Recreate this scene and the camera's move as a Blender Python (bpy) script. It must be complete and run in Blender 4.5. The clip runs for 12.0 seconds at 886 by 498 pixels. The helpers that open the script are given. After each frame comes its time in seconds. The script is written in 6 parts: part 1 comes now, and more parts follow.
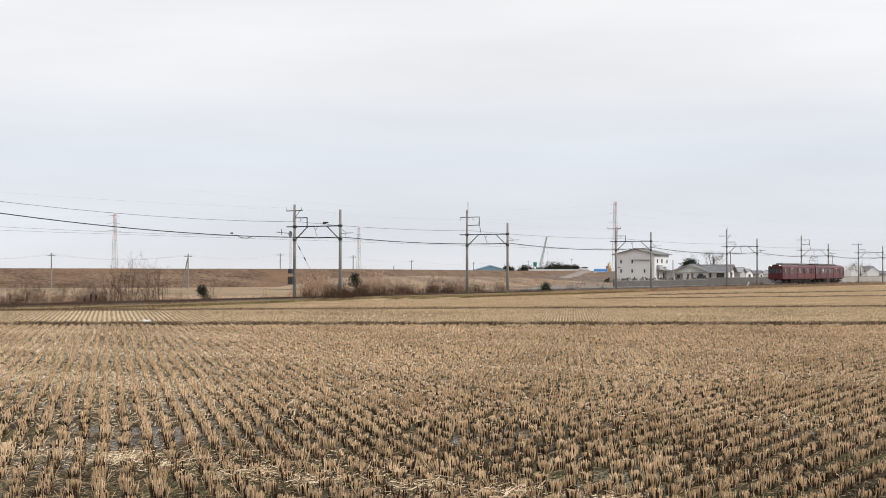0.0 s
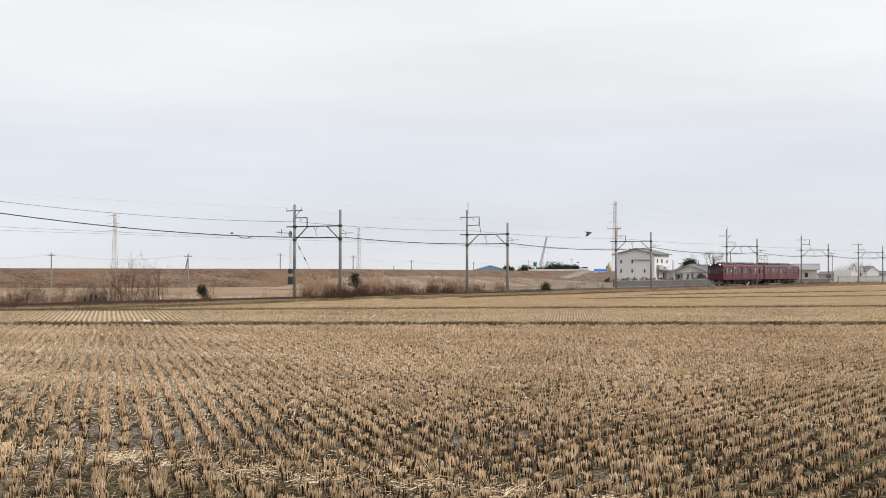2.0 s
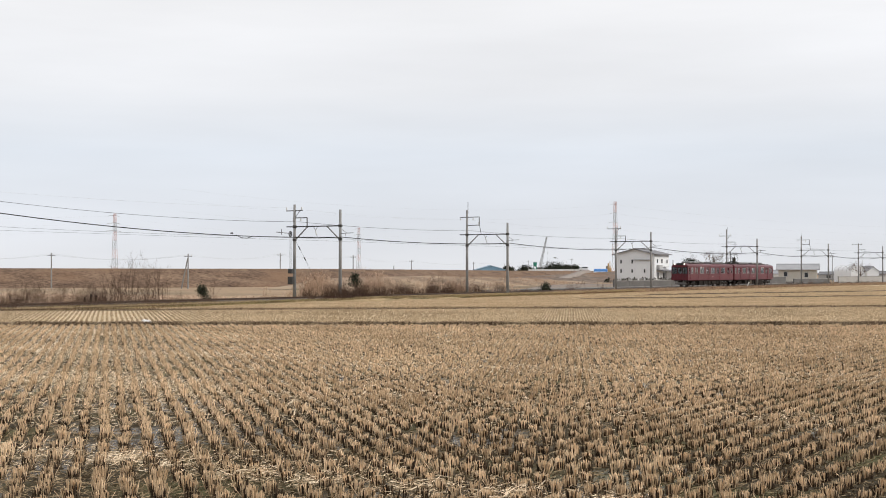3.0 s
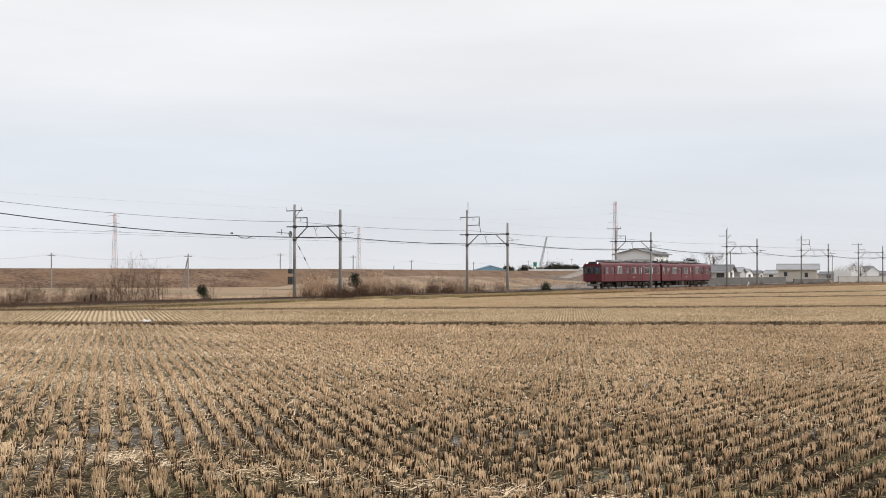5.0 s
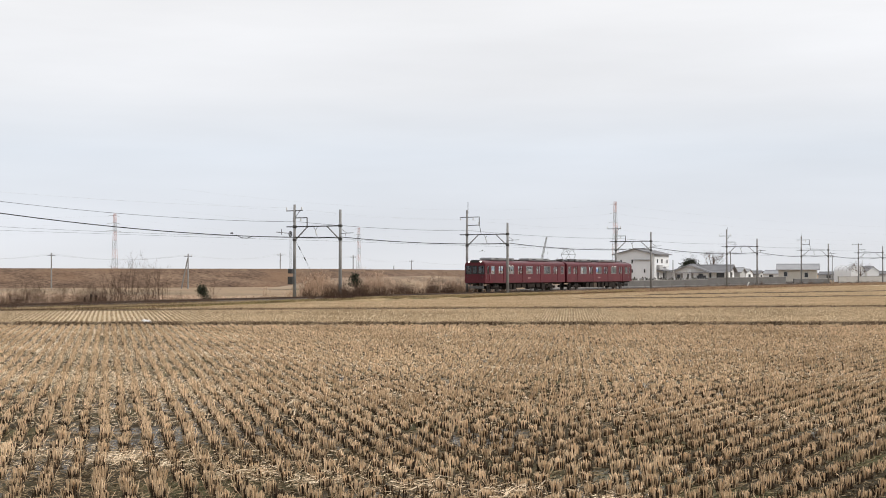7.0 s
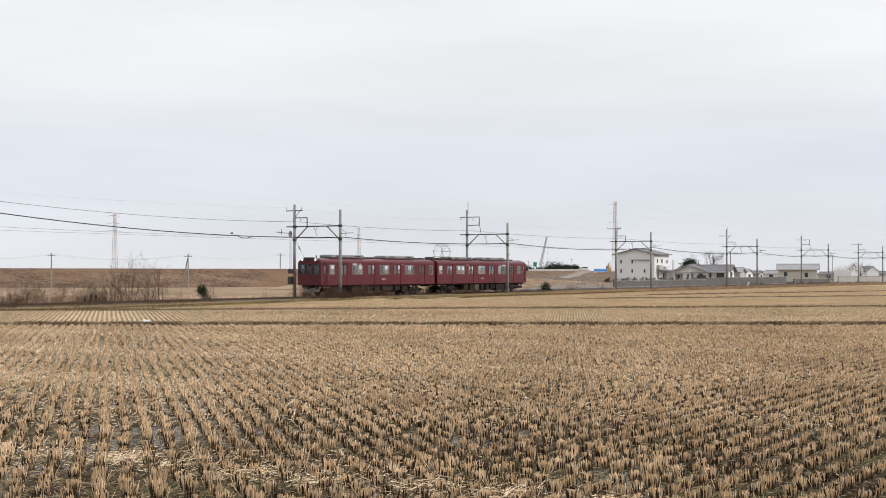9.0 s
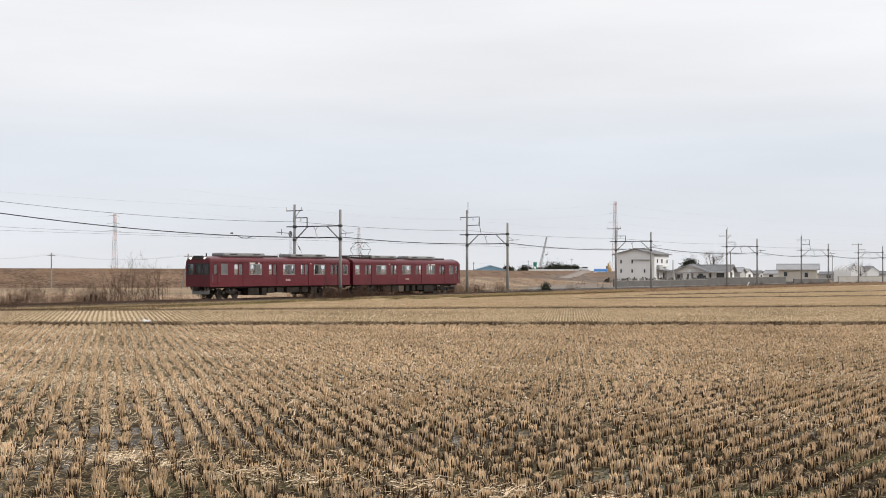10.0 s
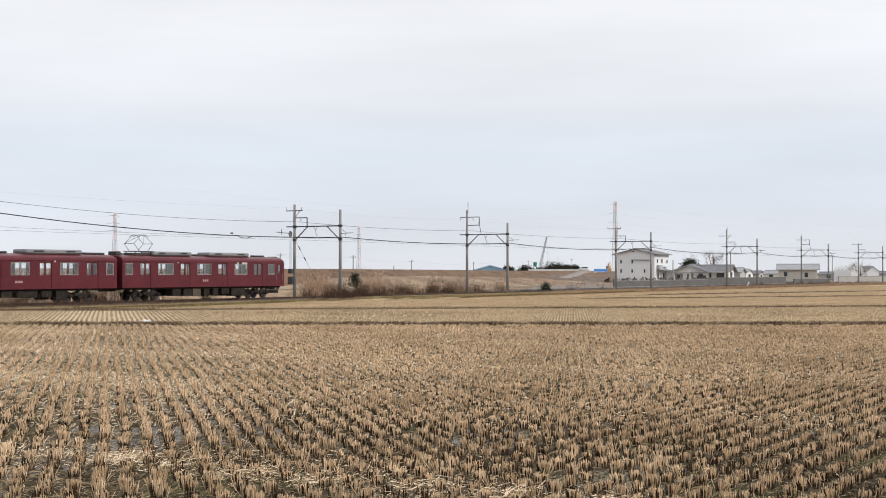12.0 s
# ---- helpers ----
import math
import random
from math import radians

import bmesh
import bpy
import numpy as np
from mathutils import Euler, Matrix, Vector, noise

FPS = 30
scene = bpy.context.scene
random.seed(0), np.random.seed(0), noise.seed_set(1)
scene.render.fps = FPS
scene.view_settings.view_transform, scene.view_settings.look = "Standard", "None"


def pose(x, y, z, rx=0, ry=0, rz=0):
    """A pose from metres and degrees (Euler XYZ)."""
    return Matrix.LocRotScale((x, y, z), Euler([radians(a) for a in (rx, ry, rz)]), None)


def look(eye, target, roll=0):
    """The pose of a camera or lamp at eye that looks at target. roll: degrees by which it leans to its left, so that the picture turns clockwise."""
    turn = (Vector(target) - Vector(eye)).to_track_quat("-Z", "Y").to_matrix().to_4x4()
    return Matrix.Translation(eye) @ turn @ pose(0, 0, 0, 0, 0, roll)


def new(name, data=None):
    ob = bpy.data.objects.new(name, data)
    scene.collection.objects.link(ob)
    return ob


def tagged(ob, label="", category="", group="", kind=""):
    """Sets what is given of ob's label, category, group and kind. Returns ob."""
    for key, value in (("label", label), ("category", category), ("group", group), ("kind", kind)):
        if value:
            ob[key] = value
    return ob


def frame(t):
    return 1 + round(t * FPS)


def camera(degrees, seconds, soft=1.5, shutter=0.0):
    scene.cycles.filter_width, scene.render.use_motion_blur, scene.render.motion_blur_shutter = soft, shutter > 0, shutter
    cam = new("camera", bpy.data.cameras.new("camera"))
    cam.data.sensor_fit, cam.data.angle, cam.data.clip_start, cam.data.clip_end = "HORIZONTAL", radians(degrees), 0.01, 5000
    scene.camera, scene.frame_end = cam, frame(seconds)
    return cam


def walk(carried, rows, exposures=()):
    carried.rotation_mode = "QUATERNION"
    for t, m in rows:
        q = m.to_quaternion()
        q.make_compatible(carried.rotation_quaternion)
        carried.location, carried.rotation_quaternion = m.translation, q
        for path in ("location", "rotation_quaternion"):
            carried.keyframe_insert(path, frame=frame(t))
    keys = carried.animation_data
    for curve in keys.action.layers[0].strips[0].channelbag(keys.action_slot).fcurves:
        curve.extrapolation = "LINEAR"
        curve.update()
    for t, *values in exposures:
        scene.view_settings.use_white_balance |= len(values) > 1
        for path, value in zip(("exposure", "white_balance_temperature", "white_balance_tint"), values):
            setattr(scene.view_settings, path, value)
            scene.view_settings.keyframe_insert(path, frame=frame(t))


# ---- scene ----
# ---- camera: it stands still at the edge of the paddy, a little above the crop ----
EYE = (0.0, 0.0, 2.75)
cam = camera(35.49, 12.0, soft=0.95, shutter=0.0)
walk(cam, [(0.0, pose(*EYE, 90.96, 0, 0)), (12.0, pose(*EYE, 90.96, 0, 0))],
     [(0.0, 0.0, 6500, 10), (11.0, 0.0, 6500, 10), (11.4, 0.0, 6380, 10), (12.0, 0.0, 6370, 10)])

# ---- world: thin high overcast over a pale winter sky ----
SUN_EL, SUN_AZ = radians(36), radians(98)
world = bpy.data.worlds.new("sky")
scene.world = world
world.use_nodes = True
wn, wl = world.node_tree.nodes, world.node_tree.links
wn.clear()
w_out = wn.new("ShaderNodeOutputWorld")
w_bg = wn.new("ShaderNodeBackground")
w_sky = wn.new("ShaderNodeTexSky")
w_sky.sky_type, w_sky.sun_disc = "NISHITA", False
w_sky.sun_elevation, w_sky.sun_rotation = SUN_EL, SUN_AZ
w_scale = wn.new("ShaderNodeVectorMath")
w_scale.operation = "SCALE"
w_scale.inputs["Scale"].default_value = 0.10
wl.new(w_sky.outputs["Color"], w_scale.inputs[0])
w_co = wn.new("ShaderNodeTexCoord")
w_map = wn.new("ShaderNodeMapping")
w_map.inputs["Scale"].default_value = (1.6, 1.6, 11.0)
wl.new(w_co.outputs["Generated"], w_map.inputs["Vector"])
w_noise = wn.new("ShaderNodeTexNoise")
w_noise.inputs["Scale"].default_value = 1.7
w_noise.inputs["Detail"].default_value = 5.0
w_noise.inputs["Roughness"].default_value = 0.5
wl.new(w_map.outputs["Vector"], w_noise.inputs["Vector"])
w_sep = wn.new("ShaderNodeSeparateXYZ")
wl.new(w_co.outputs["Generated"], w_sep.inputs[0])
w_ramp = wn.new("ShaderNodeValToRGB")        # cloud brightness by height above the horizon
cr = w_ramp.color_ramp
cr.elements[0].position, cr.elements[0].color = 0.0, (0.80, 0.815, 0.85, 1)
cr.elements[1].position, cr.elements[1].color = 1.0, (0.99, 0.98, 0.98, 1)
for p, c in ((0.035, (0.77, 0.80, 0.86, 1)), (0.085, (0.765, 0.81, 0.88, 1)), (0.13, (0.88, 0.89, 0.92, 1)), (0.19, (0.95, 0.95, 0.965, 1))):
    e = cr.elements.new(p)
    e.color = c
wl.new(w_sep.outputs["Z"], w_ramp.inputs["Fac"])
w_br = wn.new("ShaderNodeMapRange")
w_br.inputs["From Min"].default_value, w_br.inputs["From Max"].default_value = 0.3, 0.7
w_br.inputs["To Min"].default_value, w_br.inputs["To Max"].default_value = 0.94, 1.07
wl.new(w_noise.outputs["Fac"], w_br.inputs["Value"])
w_cl = wn.new("ShaderNodeVectorMath")
w_cl.operation = "SCALE"
wl.new(w_ramp.outputs["Color"], w_cl.inputs[0])
wl.new(w_br.outputs["Result"], w_cl.inputs["Scale"])
w_mix = wn.new("ShaderNodeMix")
w_mix.data_type = "RGBA"
w_mix.inputs["Factor"].default_value = 0.94
wl.new(w_scale.outputs[0], w_mix.inputs[6])
wl.new(w_cl.outputs[0], w_mix.inputs[7])
wl.new(w_mix.outputs[2], w_bg.inputs["Color"])
w_bg.inputs["Strength"].default_value = 1.0
wl.new(w_bg.outputs[0], w_out.inputs[0])

sun = new("sun", bpy.data.lights.new("sun", "SUN"))
sun.data.energy, sun.data.angle, sun.data.color = 2.25, radians(12), (1.0, 0.95, 0.87)
sun.matrix_world = look((60 * math.sin(SUN_AZ), 60 * math.cos(SUN_AZ), 60 * math.tan(SUN_EL)), (0, 0, 0))

# ---- materials ----
def mat(name, dark, light, scale=3.0, fine=40.0, rough=0.8, bump=0.2, metal=0.0, island=0.0, rand=0.0, dist=0.02, third=None, third_scale=0.4, third_lo=0.5, third_hi=0.65, spec=0.5):
    """Two-scale noise between two colours, fine relief, and where given a third colour in broad patches."""
    m = bpy.data.materials.new(name)
    m.use_nodes = True
    n, l = m.node_tree.nodes, m.node_tree.links
    b = n["Principled BSDF"]
    co = n.new("ShaderNodeTexCoord")
    big, small = n.new("ShaderNodeTexNoise"), n.new("ShaderNodeTexNoise")
    big.inputs["Scale"].default_value, small.inputs["Scale"].default_value = scale, fine
    big.inputs["Detail"].default_value, small.inputs["Detail"].default_value = 3, 2
    for t in (big, small):
        l.new(co.outputs["Object"], t.inputs["Vector"])
    add = n.new("ShaderNodeMath")
    add.operation = "MULTIPLY_ADD"
    add.inputs[1].default_value = 0.5
    l.new(small.outputs["Fac"], add.inputs[0])
    half = n.new("ShaderNodeMath")
    half.operation = "MULTIPLY"
    half.inputs[1].default_value = 0.5
    l.new(big.outputs["Fac"], half.inputs[0])
    l.new(half.outputs[0], add.inputs[2])
    last = add.outputs[0]
    for amount, node, sock in ((island, "ShaderNodeNewGeometry", "Random Per Island"), (rand, "ShaderNodeObjectInfo", "Random")):
        if amount:
            r = n.new(node)
            mm = n.new("ShaderNodeMath")
            mm.operation = "MULTIPLY_ADD"
            mm.inputs[1].default_value = amount
            l.new(r.outputs[sock], mm.inputs[0])
            sh = n.new("ShaderNodeMath")
            sh.operation = "SUBTRACT"
            l.new(last, sh.inputs[0])
            sh.inputs[1].default_value = amount / 2
            l.new(sh.outputs[0], mm.inputs[2])
            last = mm.outputs[0]
    rng = n.new("ShaderNodeMapRange")
    rng.inputs["From Min"].default_value, rng.inputs["From Max"].default_value = 0.3, 0.7
    l.new(last, rng.inputs["Value"])
    mix = n.new("ShaderNodeMix")
    mix.data_type = "RGBA"
    mix.inputs[6].default_value, mix.inputs[7].default_value = (*dark, 1), (*light, 1)
    l.new(rng.outputs[0], mix.inputs["Factor"])
    colour = mix.outputs[2]
    if third:
        patch = n.new("ShaderNodeTexNoise")
        patch.inputs["Scale"].default_value, patch.inputs["Detail"].default_value = third_scale, 6
        l.new(co.outputs["Object"], patch.inputs["Vector"])
        pr = n.new("ShaderNodeMapRange")
        pr.inputs["From Min"].default_value, pr.inputs["From Max"].default_value = third_lo, third_hi
        l.new(patch.outputs["Fac"], pr.inputs["Value"])
        mx = n.new("ShaderNodeMix")
        mx.data_type = "RGBA"
        l.new(pr.outputs[0], mx.inputs["Factor"])
        l.new(colour, mx.inputs[6])
        mx.inputs[7].default_value = (*third, 1)
        colour = mx.outputs[2]
    l.new(colour, b.inputs["Base Color"])
    b.inputs["Specular IOR Level"].default_value = spec
    b.inputs["Roughness"].default_value, b.inputs["Metallic"].default_value = rough, metal
    if bump:
        bp = n.new("ShaderNodeBump")
        bp.inputs["Strength"].default_value, bp.inputs["Distance"].default_value = bump, dist
        l.new(small.outputs["Fac"], bp.inputs["Height"])
        l.new(bp.outputs[0], b.inputs["Normal"])
    return m


def wet_soil(name):
    """Paddy mud: dark soil, pale trampled straw, thin sheets of water in the hollows."""
    m = mat(name, (0.028, 0.023, 0.016), (0.105, 0.084, 0.055), 2.6, 26, 0.85, 0.6, third=(0.095, 0.090, 0.045), third_scale=0.9, third_lo=0.50, third_hi=0.66, spec=0.1)
    n, l = m.node_tree.nodes, m.node_tree.links
    b = n["Principled BSDF"]
    co = n.new("ShaderNodeTexCoord")
    wet = n.new("ShaderNodeTexNoise")
    wet.inputs["Scale"].default_value, wet.inputs["Detail"].default_value = 0.55, 5
    l.new(co.outputs["Object"], wet.inputs["Vector"])
    r = n.new("ShaderNodeMapRange")
    r.inputs["From Min"].default_value, r.inputs["From Max"].default_value = 0.52, 0.60
    r.inputs["To Min"].default_value, r.inputs["To Max"].default_value = 0.95, 0.25
    l.new(wet.outputs["Fac"], r.inputs["Value"])
    g = n.new("ShaderNodeMapRange")
    g.inputs["From Min"].default_value, g.inputs["From Max"].default_value = 0.54, 0.62
    g.inputs["To Min"].default_value, g.inputs["To Max"].default_value = 0.06, 0.5
    l.new(wet.outputs["Fac"], g.inputs["Value"])
    l.new(g.outputs[0], b.inputs["Specular IOR Level"])
    l.new(r.outputs[0], b.inputs["Roughness"])
    return m


def glass(name, tint=(0.75, 0.80, 0.82), through_=0.6, rough=0.05):
    m = bpy.data.materials.new(name)
    m.use_nodes = True
    n, l = m.node_tree.nodes, m.node_tree.links
    out = n["Material Output"]
    n.remove(n["Principled BSDF"])
    tr, gl, mx = n.new("ShaderNodeBsdfTransparent"), n.new("ShaderNodeBsdfGlossy"), n.new("ShaderNodeMixShader")
    tr.inputs["Color"].default_value = (*tint, 1)
    gl.inputs["Roughness"].default_value = rough
    gl.inputs["Color"].default_value = (0.9, 0.93, 0.95, 1)
    mx.inputs["Fac"].default_value = 1 - through_
    l.new(tr.outputs[0], mx.inputs[1])
    l.new(gl.outputs[0], mx.inputs[2])
    l.new(mx.outputs[0], out.inputs["Surface"])
    return m


def glow(name, colour, strength):
    m = bpy.data.materials.new(name)
    m.use_nodes = True
    b = m.node_tree.nodes["Principled BSDF"]
    b.inputs["Base Color"].default_value = (*colour, 1)
    b.inputs["Emission Color"].default_value = (*colour, 1)
    b.inputs["Emission Strength"].default_value = strength
    return m


M_SOIL = wet_soil("paddy_mud")
M_STRAW = mat("stubble_straw", (0.42, 0.292, 0.172), (0.92, 0.705, 0.475), 0.5, 14, 0.85, 0.0, island=0.40, spec=0.12)
M_STRAWFAR = mat("stubble_straw_far", (0.39, 0.29, 0.185), (0.76, 0.605, 0.415), 0.25, 8, 0.9, 0.0, island=0.4, spec=0.1)
M_STUBBLEOLD = mat("weathered_stubble", (0.30, 0.23, 0.15), (0.70, 0.56, 0.385), 0.25, 8, 0.9, 0.0, island=0.5, spec=0.1)
M_LITTER = mat("straw_litter", (0.41, 0.307, 0.195), (0.84, 0.69, 0.505), 0.6, 12, 0.85, 0.0, island=0.6, spec=0.12)
M_MULCH = mat("rotting_straw", (0.075, 0.055, 0.034), (0.34, 0.255, 0.155), 0.6, 12, 0.9, 0.0, island=0.7, spec=0.1)
# dark brown of old leaf that also carries the shade low in the tufts
M_SHEATHSHADE = mat("leaf_sheath_shade", (0.028, 0.020, 0.014), (0.10, 0.068, 0.044), 0.6, 12, 0.95, 0.0, island=0.5, spec=0.08)
M_PLOTSOIL = mat("straw_covered_soil", (0.36, 0.28, 0.182), (0.62, 0.50, 0.345), 0.4, 5, 0.95, 0.4, spec=0.1)
M_FIELDFAR = mat("far_paddy", (0.31, 0.24, 0.155), (0.56, 0.45, 0.31), 0.15, 2.5, 0.9, 0.5, dist=0.1, third=(0.36, 0.27, 0.16), third_scale=0.05, spec=0.1)
M_GROUND = mat("dry_ground", (0.20, 0.14, 0.09), (0.42, 0.31, 0.205), 0.06, 1.2, 0.95, 0.4, dist=0.1, third=(0.16, 0.13, 0.09), third_scale=0.03, spec=0.1)
M_BUND = mat("bund_earth", (0.042, 0.030, 0.021), (0.175, 0.124, 0.082), 0.8, 9, 0.95, 0.7, third=(0.10, 0.074, 0.044), third_scale=0.5, spec=0.1)
M_VERGE = mat("verge_grass", (0.17, 0.122, 0.068), (0.43, 0.33, 0.195), 0.45, 5, 0.95, 0.8, third=(0.14, 0.115, 0.058), third_scale=0.12, third_lo=0.48, third_hi=0.6, spec=0.1)
M_EARTH = mat("bare_earth", (0.045, 0.034, 0.028), (0.285, 0.225, 0.185), 0.12, 0.9, 0.95, 0.8, dist=0.2, third=(0.19, 0.115, 0.075), third_scale=0.06, third_lo=0.5, third_hi=0.62, spec=0.08)
M_LEVEE = mat("levee_turf", (0.045, 0.026, 0.019), (0.275, 0.187, 0.128), 0.16, 1.3, 0.95, 0.8, dist=0.15, third=(0.20, 0.125, 0.08), third_scale=0.05, third_lo=0.5, third_hi=0.7, spec=0.08)
M_REEDBANK = mat("reed_bank_turf", (0.10, 0.07, 0.05), (0.39, 0.295, 0.215), 0.12, 1.6, 0.95, 0.6, dist=0.15, third=(0.37, 0.285, 0.20), third_scale=0.12, spec=0.08)
M_BALLAST = mat("ballast", (0.06, 0.048, 0.042), (0.20, 0.165, 0.14), 1.2, 18, 0.95, 0.9, dist=0.05, spec=0.15)
M_RAIL = mat("rusty_rail", (0.05, 0.035, 0.028), (0.13, 0.085, 0.06), 3, 40, 0.6, 0.2, metal=0.6)
M_CONC = mat("pole_concrete", (0.185, 0.182, 0.178), (0.34, 0.335, 0.328), 1.2, 14, 0.9, 0.2, spec=0.2)
M_CONCDARK = mat("weathered_concrete", (0.16, 0.15, 0.145), (0.31, 0.30, 0.285), 0.8, 9, 0.95, 0.3)
M_STEEL = mat("galvanised_steel", (0.13, 0.125, 0.12), (0.27, 0.26, 0.25), 2, 20, 0.6, 0.1, metal=0.3)
M_DARKSTEEL = mat("dark_steel", (0.035, 0.033, 0.032), (0.10, 0.095, 0.09), 2, 20, 0.7, 0.1, metal=0.3, spec=0.3)
M_WIRE = mat("wire", (0.012, 0.012, 0.012), (0.035, 0.035, 0.035), 2, 20, 0.8, 0.0, spec=0.15)
M_WIREPALE = mat("pale_wire", (0.42, 0.43, 0.45), (0.54, 0.55, 0.57), 2, 20, 0.6, 0.0)
M_PORCELAIN = mat("porcelain", (0.5, 0.5, 0.48), (0.72, 0.72, 0.7), 6, 40, 0.3, 0.0)


# ---- mesh helpers ----
def part(name, bm, material, parent=None, label="", smooth=False):
    me = bpy.data.meshes.new(name)
    bm.to_mesh(me)
    bm.free()
    me.materials.append(material)
    if smooth:
        me.polygons.foreach_set("use_smooth", [True] * len(me.polygons))
    ob = new(name, me)
    if parent:
        ob.parent = parent
    if label:
        ob["label"] = label
    return ob


def thing(name, label, category, group="", kind=""):
    return tagged(new(name), label, category, group, kind)


def box(bm, c, s, bevel=0.0, rot=None):
    g = bmesh.ops.create_cube(bm, size=1.0)["verts"]
    m = Matrix.Translation(c) @ (rot or Matrix.Identity(4)) @ Matrix.Diagonal((*s, 1))
    bmesh.ops.transform(bm, matrix=m, verts=g)
    if bevel:
        edges = list({e for v in g for e in v.link_edges})
        bmesh.ops.bevel(bm, geom=edges, offset=bevel, segments=1, affect="EDGES", profile=0.5)
    return bm


def boxed(c, s, bevel=0.0, rot=None):
    return box(bmesh.new(), c, s, bevel, rot)


def tube(bm, a, b, r0, r1=None, seg=8):
    a, b = Vector(a), Vector(b)
    d = b - a
    q = d.to_track_quat("Z", "Y").to_matrix().to_4x4()
    g = bmesh.ops.create_cone(bm, cap_ends=True, segments=seg, radius1=r0, radius2=r0 if r1 is None else r1, depth=d.length)["verts"]
    bmesh.ops.transform(bm, matrix=Matrix.Translation((a + b) / 2) @ q, verts=g)
    return bm


def tubed(a, b, r0, r1=None, seg=8):
    return tube(bmesh.new(), a, b, r0, r1, seg)


def raw(name, verts, faces, material, parent=None, smooth=False):
    me = bpy.data.meshes.new(name)
    me.from_pydata(verts, [], faces)
    me.update()
    me.materials.append(material)
    if smooth:
        me.polygons.foreach_set("use_smooth", [True] * len(me.polygons))
    ob = new(name, me)
    if parent:
        ob.parent = parent
    return ob


def quads(name, v4, material, parent=None):
    """Many loose quads, as an array (n, 4, 3)."""
    n = len(v4)
    me = bpy.data.meshes.new(name)
    me.vertices.add(4 * n)
    me.loops.add(4 * n)
    me.polygons.add(n)
    me.vertices.foreach_set("co", np.ascontiguousarray(v4, dtype=np.float32).ravel())
    me.loops.foreach_set("vertex_index", np.arange(4 * n, dtype=np.int32))
    me.polygons.foreach_set("loop_start", np.arange(0, 4 * n, 4, dtype=np.int32))
    me.polygons.foreach_set("loop_total", np.full(n, 4, dtype=np.int32))
    me.update(calc_edges=True)
    me.materials.append(material)
    ob = new(name, me)
    if parent:
        ob.parent = parent
    return ob


def strip_wire(bm, a, b, sag, r, n=10, seg=4):
    """A wire hanging between two points."""
    a, b = Vector(a), Vector(b)
    pts = [a.lerp(b, i / n) - Vector((0, 0, sag * 4 * (i / n) * (1 - i / n))) for i in range(n + 1)]
    d = b - a
    side = Vector((-d.y, d.x, 0)).normalized()
    rings = [[bm.verts.new(p + side * (r * math.cos(2 * math.pi * k / seg)) + Vector((0, 0, r * math.sin(2 * math.pi * k / seg)))) for k in range(seg)] for p in pts]
    for u, w in zip(rings, rings[1:]):
        for k in range(seg):
            bm.faces.new((u[k], u[(k + 1) % seg], w[(k + 1) % seg], w[k]))
    return bm


# ---- plan: the straight railway line, s metres along it, off metres beyond its centre ----
TH = radians(31.07)
U, N = Vector((math.sin(TH), math.cos(TH), 0)), Vector((-math.cos(TH), math.sin(TH), 0))
C0 = Vector((-11.07, 134.2, 0))
RAIL = 0.45


def trk(s, off=0.0, z=0.0):
    return C0 + U * s + N * off + Vector((0, 0, z))


TRK_ROT = Matrix.Rotation(math.pi / 2 - TH, 4, "Z")      # local x along the line, local y away from the field


def trk_pose(s, off=0.0, z=0.0):
    return Matrix.Translation(trk(s, off, z)) @ TRK_ROT


# ---- ground and fields ----
def grid_sheet(name, xs, ys, zfun, material):
    v = [(x, y, zfun(x, y)) for y in ys for x in xs]
    w = len(xs)
    f = [(j * w + i, j * w + i + 1, (j + 1) * w + i + 1, (j + 1) * w + i) for j in range(len(ys) - 1) for i in range(w - 1)]
    return raw(name, v, f, material, smooth=True)


def line_y(p, q, x):
    return p[1] + (q[1] - p[1]) * (x - p[0]) / (q[0] - p[0])


far = [-4500, -2500, -1200, -600, -300, -150, -80, -40, 0, 40, 80, 150, 300, 600, 1200, 2500, 4500]
ground = grid_sheet("ground", far, [-300, -100, -30, 0, 30, 80, 120, 180, 260, 400, 700, 1200, 2200, 4500], lambda x, y: -0.06, M_GROUND)
tagged(ground, "dry brown winter farmland reaching to the horizon", "ground", kind="structure")


Z1, Z2, Z3, Z4, Z5 = 1.33, 1.00, 0.38, 0.22, 0.08      # terraces stepping down from the camera to the railway


def hollow(x, y):
    """Depth of the shallow wet hollows in the paddy."""
    return 0.020 * math.exp(-((x + 2.1) / 1.3) ** 2 - ((y - 11.2) / 1.35) ** 2) + 0.012 * math.exp(-((x + 0.6) / 0.8) ** 2 - ((y - 9.9) / 0.7) ** 2)


def near_z(x, y):
    return Z1 - hollow(x, y) + 0.016 * noise.noise(Vector((x * 1.1, y * 1.1, 0))) + 0.012 * noise.noise(Vector((x * 4.1, y * 4.1, 5)))


nx = [-60, -45, -32, -24] + [i * 0.25 for i in range(-72, 73)] + [24, 32, 45, 60]
ny = [-60, -40, -20, -8] + [-3 + i * 0.25 for i in range(0, 160)]
field = grid_sheet("paddy_field", nx, ny, near_z, M_SOIL)
tagged(field, "muddy harvested rice paddy with wet hollows", "field", kind="structure")

